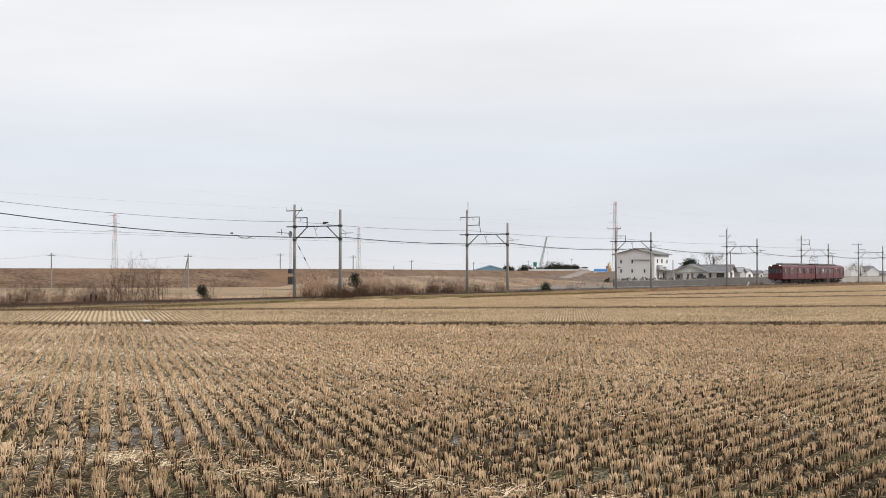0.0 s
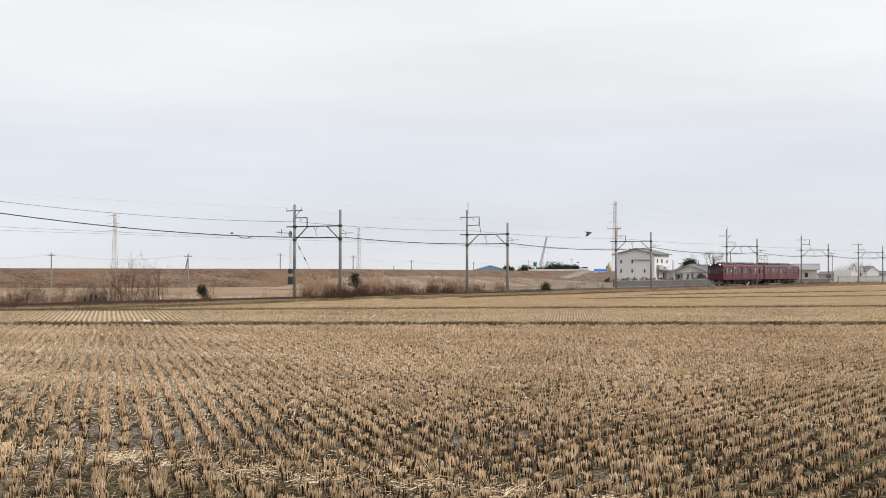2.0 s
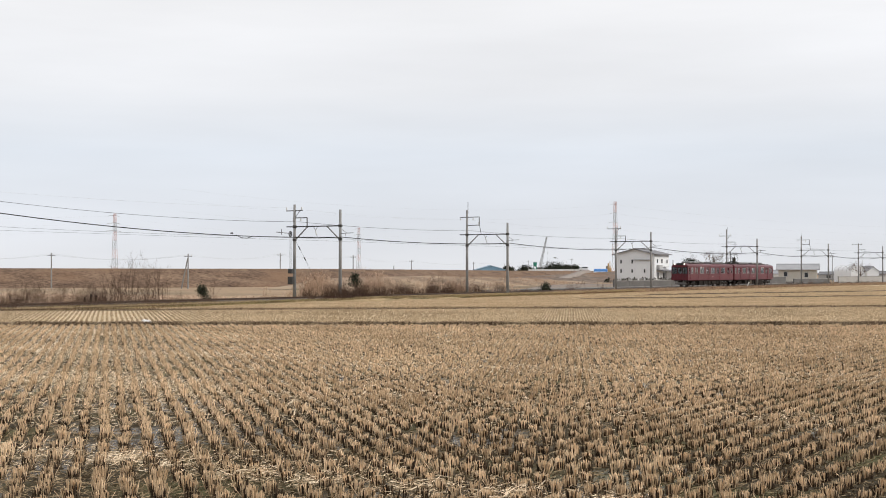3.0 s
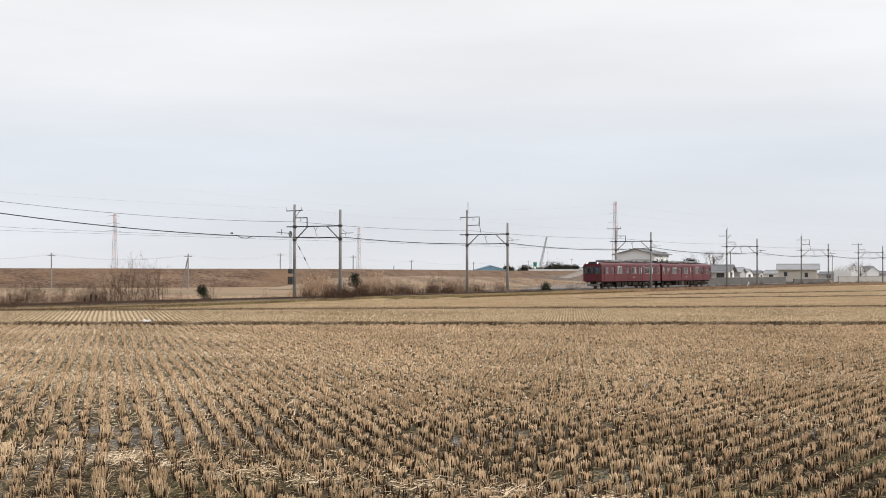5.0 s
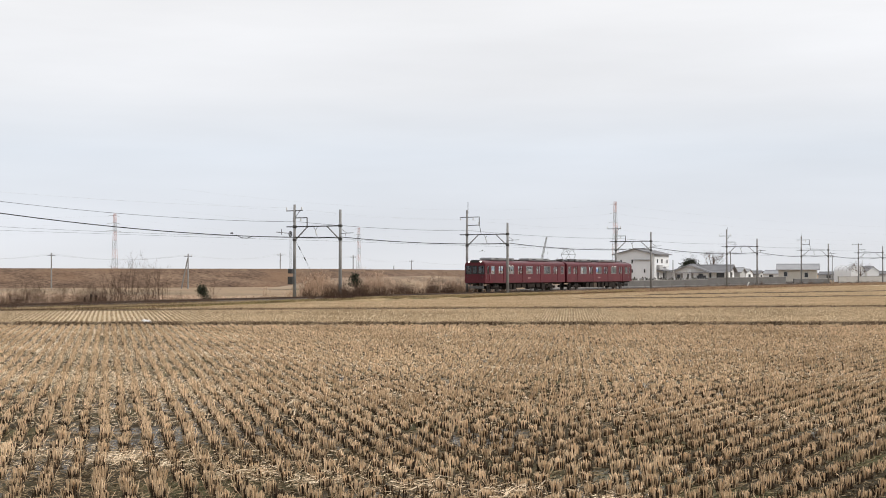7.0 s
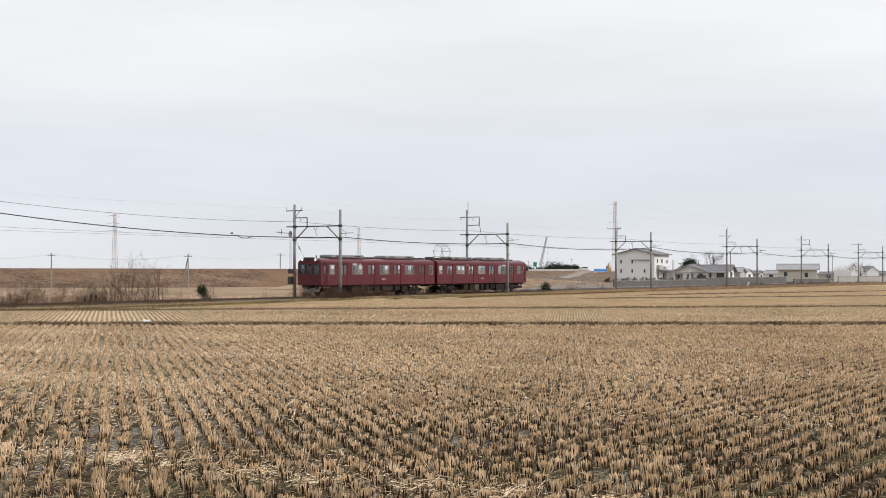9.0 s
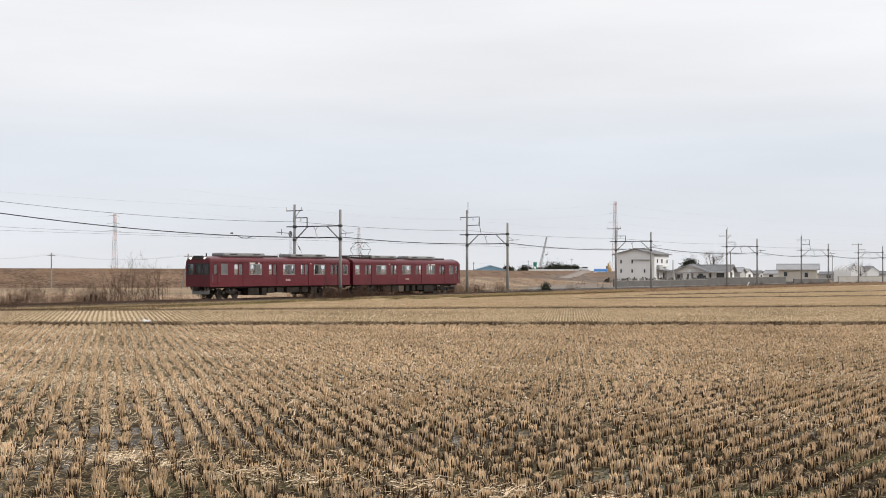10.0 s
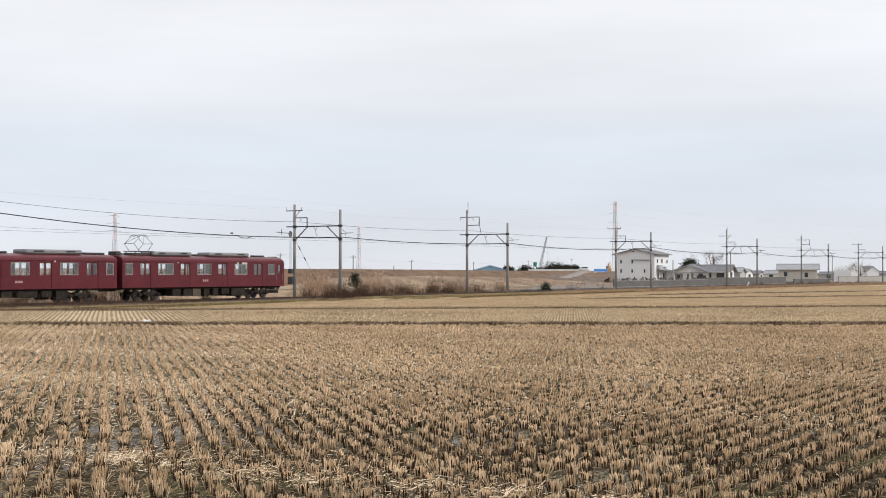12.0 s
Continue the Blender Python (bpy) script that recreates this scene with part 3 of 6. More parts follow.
tagged(extrude_profile("lane", [(8.0, -0.07), (8.0, 0.0), (12.0, 0.03), (12.0, -0.07)], 30, 420, M_ROAD, 6), "narrow worn asphalt lane beside the railway", "road", kind="structure")
for o in (-0.5335, 0.5335):
    r = extrude_profile("rail", [(o - 0.035, RAIL), (o + 0.035, RAIL), (o + 0.035, RAIL - 0.05), (o + 0.01, RAIL - 0.06), (o + 0.01, RAIL - 0.13), (o + 0.065, 0.31), (o - 0.065, 0.31), (o - 0.01, RAIL - 0.13), (o - 0.01, RAIL - 0.06), (o - 0.035, RAIL - 0.05)], S0, S1, M_RAIL, 25, closed=True)
    tagged(r, "rusty steel running rail on the ballast", "rail", kind="structure")


# ---- two-car electric train ----
M_MAROON = mat("maroon_paint", (0.070, 0.0095, 0.015), (0.132, 0.019, 0.028), 0.6, 7, 0.36, 0.06, spec=0.28)
M_ACGREY = mat("roof_unit_grey", (0.16, 0.165, 0.17), (0.26, 0.265, 0.27), 1.5, 10, 0.7, 0.1)
M_UNDER = mat("underfloor_dirt", (0.012, 0.010, 0.009), (0.045, 0.036, 0.03), 2, 14, 0.9, 0.2, spec=0.15)
M_UNDERBOX = mat("underfloor_box", (0.06, 0.046, 0.036), (0.14, 0.11, 0.085), 2, 14, 0.9, 0.2, spec=0.15)
M_FRAME = mat("window_frame_metal", (0.26, 0.25, 0.25), (0.40, 0.39, 0.385), 3, 30, 0.4, 0.0, metal=0.5)
M_RUBBER = mat("black_rubber", (0.012, 0.012, 0.013), (0.03, 0.03, 0.03), 4, 30, 0.7, 0.1)
M_PANE = glass("window_pane", (0.97, 0.98, 0.98), 0.91)
M_CABPANE = glass("cab_pane", (0.42, 0.44, 0.46), 0.95)
M_INNER = mat("cabin_lining", (0.55, 0.53, 0.47), (0.70, 0.68, 0.62), 1, 8, 0.7, 0.0)
M_SEAT = mat("seat_moquette", (0.16, 0.05, 0.05), (0.24, 0.08, 0.08), 2, 20, 0.95, 0.1)
M_LAMP = glow("headlamp_lit", (1.0, 0.97, 0.88), 6.0)
M_WHITE = mat("white_marking", (0.62, 0.6, 0.56), (0.75, 0.73, 0.7), 4, 30, 0.6, 0.0)
M_FADED = mat("faded_marking", (0.34, 0.22, 0.21), (0.44, 0.30, 0.29), 4, 30, 0.7, 0.0)
M_WHEEL = mat("wheel_steel", (0.05, 0.042, 0.038), (0.13, 0.11, 0.10), 3, 20, 0.55, 0.1, metal=0.6)

CAR_L, CAR_W = 20.6, 2.7
FLOOR_Z, EAVE_Z, ROOF_Z = 1.06, 3.20, 3.68
# openings along one side, metres from the cab end
DOORS = [(3.15, 4.38), (7.95, 9.18), (12.70, 13.92), (17.40, 18.62)]
WINDOWS = [(1.42, 2.30), (5.25, 7.00), (10.05, 11.80), (14.72, 16.55), (19.45, 20.25)]
CREW = (0.42, 1.02)
WIN_Z = (2.08, 3.02)


def holed_wall(bm, x0, x1, z0, z1, holes, y0, y1, swap=False):
    """A slab with rectangular openings through it; swap turns it to lie across the car."""
    xs = sorted({x0, x1, *[h[0] for h in holes], *[h[1] for h in holes]})
    zs = sorted({z0, z1, *[h[2] for h in holes], *[h[3] for h in holes]})
    for a, b in zip(xs, xs[1:]):
        for c, d in zip(zs, zs[1:]):
            if any(h[0] <= a and b <= h[1] and h[2] <= c and d <= h[3] for h in holes):
                continue
            mid, size = ((a + b) / 2, (y0 + y1) / 2, (c + d) / 2), (b - a, abs(y1 - y0), d - c)
            if swap:
                mid, size = (mid[1], mid[0], mid[2]), (size[1], size[0], size[2])
            box(bm, mid, size)
    return bm


def roof_shell(bm, x0, x1):
    arc = [(-1.35, 3.20), (-1.335, 3.32), (-1.25, 3.44), (-1.06, 3.53), (-0.72, 3.61), (-0.36, 3.66), (0, 3.68)]
    arc = arc + [(-y, z) for y, z in reversed(arc[:-1])]
    ends = []
    for x, inset in ((x0, 0.10), (x0 + 0.16, 0.0), (x1 - 0.05, 0.0), (x1, 0.04)):
        ends.append([bm.verts.new((x, y * (1 - inset * 0.12), z - inset * (1.0 if z > 3.3 else 0.0))) for y, z in arc])
    for a, b in zip(ends, ends[1:]):
        for k in range(len(arc) - 1):
            bm.faces.new((a[k], a[k + 1], b[k + 1], b[k]))
        bm.faces.new((a[-1], a[0], b[0], b[-1]))
    bm.faces.new(ends[0])
    bm.faces.new(list(reversed(ends[-1])))
    bmesh.ops.recalc_face_normals(bm, faces=bm.faces)
    return bm


def bogie(parent, x):
    b = part("bogie", boxed((x, 0, 0.62), (2.6, 0.5, 0.22), 0.03), M_UNDER, parent, "dark sprung bogie frame")
    for y in (-0.98, 0.98):
        part("side_frame", box(box(box(boxed((x, y, 0.60), (1.5, 0.14, 0.26), 0.04), (x - 1.05, y, 0.50), (0.42, 0.2, 0.30), 0.05), (x + 1.05, y, 0.50), (0.42, 0.2, 0.30), 0.05), (x, y, 0.42), (0.7, 0.12, 0.14), 0.03), M_UNDER, b)
        for dx in (-0.28, 0.28):
            part("spring", tubed((x + dx, y, 0.66), (x + dx, y, 1.0), 0.12, 0.12, 10), M_DARKSTEEL, b)
    wheels = []
    for dx in (-1.05, 1.05):
        w = bmesh.new()
        tube(w, (0, -0.75, 0), (0, 0.75, 0), 0.08, 0.08, 8)
        for y in (-0.56, 0.56):
            tube(w, (0, y - 0.065, 0), (0, y + 0.065, 0), 0.43, 0.43, 24)
            inner = y - 0.065 if y > 0 else y + 0.065
            tube(w, (0, inner - 0.015, 0), (0, inner + 0.015, 0), 0.455, 0.455, 24)
            for k in range(4):
                an = k * math.pi / 2
                out_y = y - 0.07 if y < 0 else y + 0.07
                tube(w, (0.2 * math.cos(an), out_y - 0.01, 0.2 * math.sin(an)), (0.2 * math.cos(an), out_y + 0.01, 0.2 * math.sin(an)), 0.06, 0.06, 8)
        wo = part("wheelset", w, M_WHEEL, b, "steel wheels on an axle")
        wheels.append((wo, (x + dx, 0, 0.43)))
    return wheels


def pane_window(parent, xa, xb, y, far, panes=2):
    """A sash window: metal frame, central mullion, panes."""
    za, zb = WIN_Z
    f = bmesh.new()
    w = (xb - xa - 0.05) / panes
    holes = [(xa + 0.05 + i * w, xa + i * w + w, za + 0.05, zb - 0.05) for i in range(panes)]
    holed_wall(f, xa, xb, za, zb, holes, y - 0.03, y + 0.03)
    bmesh.ops.remove_doubles(f, verts=f.verts, dist=0.001)
    fr = part("window", f, M_FRAME, parent, "metal-framed saloon window")
    for h in holes:
        p = part("pane", boxed(((h[0] + h[1]) / 2, y, (za + zb) / 2), (h[1] - h[0], 0.008, zb - za - 0.1)), M_PANE, fr)
        p.visible_shadow = False


def slide_door(parent, xa, xb, y, lz=(1.10, 3.06)):
    mid = (xa + xb) / 2
    for a, b in ((xa + 0.01, mid - 0.008), (mid + 0.008, xb - 0.01)):
        hole = (a + 0.075, b - 0.065, WIN_Z[0], WIN_Z[1] - 0.02)
        leaf = part("door_leaf", holed_wall(bmesh.new(), a, b, *lz, [hole], y - 0.018, y + 0.018), M_MAROON, parent)
        p = part("pane", boxed(((hole[0] + hole[1]) / 2, y, (hole[2] + hole[3]) / 2), (hole[1] - hole[0], 0.008, hole[3] - hole[2])), M_PANE, leaf)
        p.visible_shadow = False
    part("door_seal", boxed((mid, y, (lz[0] + lz[1]) / 2), (0.016, 0.03, lz[1] - lz[0])), M_RUBBER, parent)


def roof_unit(parent, x, length, label="grey roof air-conditioning unit"):
    bm = boxed((x, 0, 3.82), (length, 1.45, 0.34), 0.10)
    u = part("air_conditioner", bm, M_ACGREY, parent, label)
    for dx in (-0.28, 0.28):
        for y in (-0.72, 0.72):
            part("grille", boxed((x + dx * length, y, 3.86), (0.16 * length, 0.06, 0.10)), M_RUBBER, u)


def pantograph(parent, x):
    zt, zb = 5.30, 3.98
    fr = bmesh.new()
    for y in (-0.6, 0.6):
        tube(fr, (x - 1.1, y, zb), (x + 1.1, y, zb), 0.03)
    for dx in (-1.1, 0, 1.1):
        tube(fr, (x + dx, -0.6, zb), (x + dx, 0.6, zb), 0.03)
    for dx in (-0.9, 0.9):
        for y in (-0.5, 0.5):
            tube(fr, (x + dx, y, 3.62), (x + dx, y, zb), 0.05)
    base = part("pantograph", fr, M_DARKSTEEL, parent, "raised diamond pantograph")
    lo, up = bmesh.new(), bmesh.new()
    for sx in (-1, 1):
        for y in (-0.55, 0.55):
            tube(lo, (x + sx * 0.45, y, zb), (x + sx * 1.08, y * 0.95, zb + 0.62), 0.022, 0.022, 6)
            tube(up, (x + sx * 1.08, y * 0.95, zb + 0.62), (x + sx * 0.22, y * 0.75, zt - 0.04), 0.018, 0.018, 6)
        tube(up, (x + sx * 1.08, -0.52, zb + 0.62), (x + sx * 1.08, 0.52, zb + 0.62), 0.018, 0.018, 6)
        tube(up, (x + sx * 1.08, -0.52, zb + 0.62), (x + sx * 0.22, 0.4, zt - 0.04), 0.012, 0.012, 6)
    part("lower_arm", lo, M_DARKSTEEL, base)
    part("upper_arm", up, M_DARKSTEEL, base)
    hd = bmesh.new()
    for dx in (-0.22, 0.22):
        tube(hd, (x + dx, -0.5, zt), (x + dx, 0.5, zt), 0.025, 0.025, 6)
        for s in (-1, 1):
            tube(hd, (x + dx, s * 0.5, zt), (x + dx, s * 0.85, zt - 0.16), 0.02, 0.02, 6)
    for y in (-0.45, 0.45):
        tube(hd, (x - 0.22, y, zt), (x + 0.22, y, zt), 0.02, 0.02, 6)
    part("contact_head", hd, M_DARKSTEEL, base)


def railcar(label, flip, with_pantograph):
    """One car, its cab at local x = 0 end; flip turns it so that the cab leads the other way."""
    car = thing("railcar", label, "train car", "two-car train")
    turn = Matrix.Rotation(math.pi, 4, "Z") if flip else Matrix.Identity(4)
    body = bmesh.new()
    for s in (-1, 1):
        holes = [(a, b, 1.10, 3.06) for a, b in DOORS] + [(a, b, *WIN_Z) for a, b in WINDOWS] + [(*CREW, 1.25, 3.02)]
        holed_wall(body, 0.0, CAR_L, FLOOR_Z, EAVE_Z, holes, s * 1.35, s * 1.27)
        tube(body, (0.05, s * 1.36, 3.17), (CAR_L - 0.02, s * 1.36, 3.17), 0.025, 0.025, 6)
        box(body, (CAR_L / 2, s * 1.355, FLOOR_Z + 0.04), (CAR_L - 0.04, 0.02, 0.08))
    cab_holes = [(-1.24, -0.42, 2.06, 3.06), (-0.34, 0.34, 2.06, 3.06), (0.42, 1.24, 2.06, 3.06)]
    holed_wall(body, -1.27, 1.27, FLOOR_Z, EAVE_Z, cab_holes, 0.0, 0.08, swap=True)
    holed_wall(body, -1.27, 1.27, FLOOR_Z, EAVE_Z, [(-0.4, 0.4, 1.12, 3.0)], CAR_L - 0.08, CAR_L, swap=True)
    box(body, (CAR_L / 2, 0, FLOOR_Z + 0.03), (CAR_L - 0.16, 2.54, 0.06))
    shell = part("body", body, M_MAROON, car)
    part("roof", roof_shell(bmesh.new(), 0.0, CAR_L), M_MAROON, car)
    # interior
    lin = bmesh.new()
    holed_wall(lin, -1.26, 1.26, FLOOR_Z + 0.06, EAVE_Z, [(-0.35, 0.35, 1.12, 3.0)], 1.26, 1.32, swap=True)
    for s in (-1, 1):
        inner = [(a, b, 1.12, 3.06) for a, b in DOORS] + [(a, b, *WIN_Z) for a, b in WINDOWS[1:]] + [(WINDOWS[0][0], WINDOWS[0][1], *WIN_Z)]
        holed_wall(lin, 1.33, CAR_L - 0.10, FLOOR_Z + 0.07, 3.15, inner, s * 1.262, s * 1.252)
    box(lin, (CAR_L / 2 + 0.6, 0, 3.17), (CAR_L - 1.6, 2.5, 0.02))
    part("lining", lin, M_INNER, car, "pale cabin lining")
    for a, b in WINDOWS[1:4]:
        for s in (-1, 1):
            part("bench", box(boxed(((a + b) / 2, s * 0.98, 1.42), (b - a + 0.7, 0.5, 0.14), 0.03), ((a + b) / 2, s * 1.2, 1.72), (b - a + 0.7, 0.12, 0.55), 0.03), M_SEAT, car, "maroon bench seat")
    # sides
    for s in (-1, 1):
        for i, (a, b) in enumerate(WINDOWS):
            pane_window(car, a, b, s * 1.315, s > 0, 1 if i in (0, 4) else 2)
        for a, b in DOORS:
            slide_door(car, a, b, s * 1.30)
        hole = (CREW[0] + 0.12, CREW[1] - 0.12, WIN_Z[0], WIN_Z[1] - 0.06)
        cd = part("crew_door", holed_wall(bmesh.new(), CREW[0] + 0.01, CREW[1] - 0.01, 1.26, 3.01, [hole], s * 1.295, s * 1.325), M_MAROON, car)
        part("pane", boxed(((hole[0] + hole[1]) / 2, s * 1.31, (hole[2] + hole[3]) / 2), (hole[1] - hole[0], 0.008, hole[3] - hole[2])), M_PANE, cd).visible_shadow = False
        for hx in (CREW[0] - 0.1, CREW[1] + 0.1):
            part("handrail", tubed((hx, s * 1.37, 1.5), (hx, s * 1.37, 2.2), 0.014, None, 6), M_FRAME, car)
        # car number and line markings, unreadable at this distance
        num = bmesh.new()
        for k in range(3):
            box(num, (10.55 + k * 0.24, s * 1.356, 1.60), (0.19, 0.006, 0.17))
        part("car_number", num, M_FADED, car, "pale number marking")
        part("route_sign", boxed((5.65, s * 1.356, 3.10), (0.75, 0.008, 0.11)), M_WHITE, car, "white side sign")
        part("side_lamp", boxed((6.55, s * 1.356, 3.10), (0.2, 0.01, 0.12)), M_WHITE, car)
        part("side_lamp", boxed((14.2, s * 1.36, 3.11), (0.12, 0.03, 0.10)), M_WHITE, car)
    # cab end
    for h in cab_holes:
        w = part("cab_window", holed_wall(bmesh.new(), h[0], h[1], h[2], h[3], [(h[0] + 0.05, h[1] - 0.05, h[2] + 0.05, h[3] - 0.05)], -0.012, 0.05, swap=True), M_RUBBER, car, "black-framed cab window")
        part("pane", boxed((0.02, (h[0] + h[1]) / 2, (h[2] + h[3]) / 2), (0.01, h[1] - h[0] - 0.1, h[3] - h[2] - 0.1)), M_CABPANE, w)
    part("cab_back", holed_wall(bmesh.new(), -1.25, 1.25, 1.15, 3.05, [(-1.05, -0.45, 2.15, 2.9), (-0.25, 0.3, 2.1, 2.9), (0.5, 1.05, 2.15, 2.9)], 1.18, 1.22, swap=True), M_UNDER, car)
    part("end_door", boxed((-0.012, 0, 1.62), (0.02, 0.72, 0.94), 0.005), M_MAROON, car)
    part("destination_sign", boxed((0.02, 0, 3.56), (0.22, 1.0, 0.30), 0.03), M_RUBBER, car, "black destination box")
    for y in (-0.78, 0.78):
        hl = part("headlight", tubed((0.22, y, 3.50), (-0.07, y, 3.50), 0.13, 0.12, 14), M_FRAME, car)
        part("lens", tubed((-0.066, y, 3.50), (-0.082, y, 3.50), 0.078, 0.07, 14), M_LAMP if not flip else M_PORCELAIN, hl)
        part("tail_light", tubed((0.02, y * 1.2, 1.75), (-0.04, y * 1.2, 1.75), 0.07, 0.07, 10), M_RUBBER, car)
    part("gangway_hood", holed_wall(bmesh.new(), -0.48, 0.48, 1.05, 3.1, [(-0.38, 0.38, 1.12, 3.0)], CAR_L, CAR_L + 0.29, swap=True), M_RUBBER, car, "black gangway bellows")
    plow = bmesh.new()
    box(plow, (0.34, 0, 0.56), (0.10, 1.9, 0.30), 0.03)
    for y in (-0.85, -0.45, 0, 0.45, 0.85):
        box(plow, (0.40, y, 0.82), (0.2, 0.06, 0.42))
    part("snowplough", plow, M_STEEL, car, "grey pilot guard under the cab")
    part("coupler", tube(boxed((-0.12, 0, 0.88), (0.4, 0.3, 0.3), 0.05), (0.1, 0, 0.88), (1.0, 0, 0.88), 0.09), M_UNDER, car)
    part("rear_coupler", tubed((CAR_L - 0.6, 0, 0.88), (CAR_L + 0.28, 0, 0.88), 0.10), M_UNDER, car)
    for y in (-0.75, 0.7):
        part("air_hose", boxed((0.02, y, 0.92), (0.06, 0.06, 0.3)), M_RUBBER, car)
    # running gear and underfloor equipment
    for y in (-1.05, 0, 1.05):
        part("sole_bar", boxed((CAR_L / 2, y, 0.98), (CAR_L - 0.6, 0.12, 0.16)), M_UNDER, car)
    wheels = bogie(car, 3.15) + bogie(car, 17.2)
    rnd = random.Random(11 if flip else 5)
    x = 5.3
    while x < 14.6:
        w = rnd.choice((0.7, 1.0, 1.5, 1.9))
        h = rnd.uniform(0.48, 0.74)
        for y in (-0.85, 0.85):
            part("equipment_box", boxed((x + w / 2, y, 0.95 - h / 2), (w, 0.65, h), 0.03), M_UNDERBOX if rnd.random() < 0.18 else M_UNDER, car)
        x += w + rnd.uniform(0.12, 0.5)
    # roof
    if with_pantograph:
        pantograph(car, 17.4)
        part("roof_equipment", box(box(boxed((17.4, 0, 3.76), (2.6, 0.9, 0.20), 0.04), (20.2, 0.1, 3.80), (0.5, 0.9, 0.3), 0.03), (19.3, -0.4, 3.74), (0.7, 0.4, 0.2), 0.03), M_DARKSTEEL, car)
        roof_unit(car, 14.1, 4.7)
        roof_unit(car, 6.9, 5.4)
        part("roof_vent", boxed((2.2, 0, 3.74), (1.5, 0.5, 0.14), 0.04), M_DARKSTEEL, car)
        part("roof_vent", boxed((10.3, 0, 3.74), (0.9, 0.6, 0.16), 0.03), M_DARKSTEEL, car)
    else:
        roof_unit(car, 5.4, 5.7)
        roof_unit(car, 14.8, 5.6)
        for vx, vl in ((9.4, 1.0), (10.4, 0.5), (18.9, 1.2), (20.1, 0.5)):
            part("roof_vent", boxed((vx, 0, 3.74), (vl, 0.6, 0.16), 0.04), M_DARKSTEEL, car)
        part("antenna", boxed((0.85, -0.2, 3.78), (0.10, 0.10, 0.28), 0.02), M_DARKSTEEL, car)
    if flip:
        for o in car.children:
            o.matrix_basis = Matrix.Translation((CAR_L, 0, 0)) @ turn
    return car, wheels


LEAD_CAR, LEAD_WHEELS = railcar("maroon electric railcar with lit headlights leading the train", False, False)
TAIL_CAR, TAIL_WHEELS = railcar("maroon electric railcar with raised pantograph trailing the train", True, True)
TRAIN_S, TRAIN_V = 138.75, 15.77        # cab end of the leading car at the start, and the speed along the line


# ---- catenary portals over the track ----
def portal(s, far_top, near_top, arms, spike=0.0, box_on_pole=False, label="weathered concrete catenary portal spanning the track"):
    """Two poles with a beam, knee braces, brackets. Local x along the line, y away from the field."""
    p = thing("catenary_portal", label, "catenary portal", "catenary portals")
    p.matrix_world = trk_pose(s)
    beam_z = 7.15
    for y, top in ((-2.7, near_top), (2.7, far_top)):
        part("pole", tubed((0, y, -0.1), (0, y, top), 0.17, 0.12, 12), M_CONC, p, "round concrete pole", True)
        for z in (beam_z, 5.88):
            part("clamp", tubed((0, y, z - 0.12), (0, y, z + 0.12), 0.19, 0.19, 10), M_DARKSTEEL, p)
    bm = bmesh.new()
    for dx in (-0.09, 0.09):
        box(bm, (dx, 0.35, beam_z), (0.05, 6.5, 0.10))
    for k in range(9):
        box(bm, (0, -2.4 + k * 0.68, beam_z), (0.18, 0.04, 0.04))
    part("beam", bm, M_DARKSTEEL, p, "steel channel beam")
    for sg in (-1, 1):
        br = bmesh.new()
        for dx in (-0.07, 0.07):
            tube(br, (dx, sg * 2.62, 5.85), (dx, sg * 1.15, beam_z - 0.02), 0.035, 0.035, 6)
        part("brace", br, M_STEEL, p)
    # wire hanger in the middle of the beam
    h = bmesh.new()
    tube(h, (0, 0.45, beam_z), (0, 0.2, 6.75), 0.02, None, 6)
    tube(h, (0, -0.05, beam_z), (0, 0.2, 6.75), 0.02, None, 6)
    tube(h, (0, 0.2, 6.75), (0, 0.0, 6.12), 0.025, None, 6)
    hang = part("hanger", h, M_DARKSTEEL, p)
    part("insulator", tube(tubed((0, 0.2, 6.72), (0, 0.15, 6.55), 0.06), (0, 0.12, 6.5), (0, 0.08, 6.35), 0.06), M_PORCELAIN, hang)
    st = bmesh.new()
    tube(st, (0, -2.7, 6.05), (0, -0.1, 6.0), 0.022, None, 6)
    tube(st, (0, 2.7, 6.1), (0, 0.1, 6.0), 0.022, None, 6)
    part("steady_arm", st, M_DARKSTEEL, p)
    # brackets on the near pole
    nb = bmesh.new()
    tube(nb, (0, -2.7, 6.9), (0, -3.5, 6.45), 0.02, None, 6)
    tube(nb, (0, -2.7, 6.42), (0, -4.2, 6.47), 0.025, None, 6)
    tube(nb, (0, -3.3, 6.45), (0, -3.3, 6.2), 0.02, None, 6)
    part("bracket", nb, M_DARKSTEEL, p)
    for z, y0, y1, style in arms:
        a = bmesh.new()
        box(a, (0, (y0 + y1) / 2, z), (0.08, abs(y1 - y0), 0.08))
        if style == "hook":
            box(a, (0, y0, z - 0.42), (0.07, 0.07, 0.84))
            tube(a, (0, y0, z - 0.8), (0, y0 - 0.25, beam_z), 0.035, None, 6)
        if style == "strut":
            tube(a, (0, y0 + 0.3, z), (0, 2.7, z - 0.75), 0.03, None, 6)
        arm = part("crossarm", a, M_DARKSTEEL, p)
        ins = bmesh.new()
        for y in (y0 + 0.08 if style != "hook" else (y0 + 2.7) / 2, y1 - 0.05):
            down = -1 if style == "hook" else 1
            tube(ins, (0, y, z + down * 0.04), (0, y, z + down * 0.2), 0.05, 0.05, 8)
            tube(ins, (0, y, z + down * 0.2), (0, y, z + down * 0.34), 0.07, 0.04, 8)
        part("insulator", ins, M_PORCELAIN, arm)
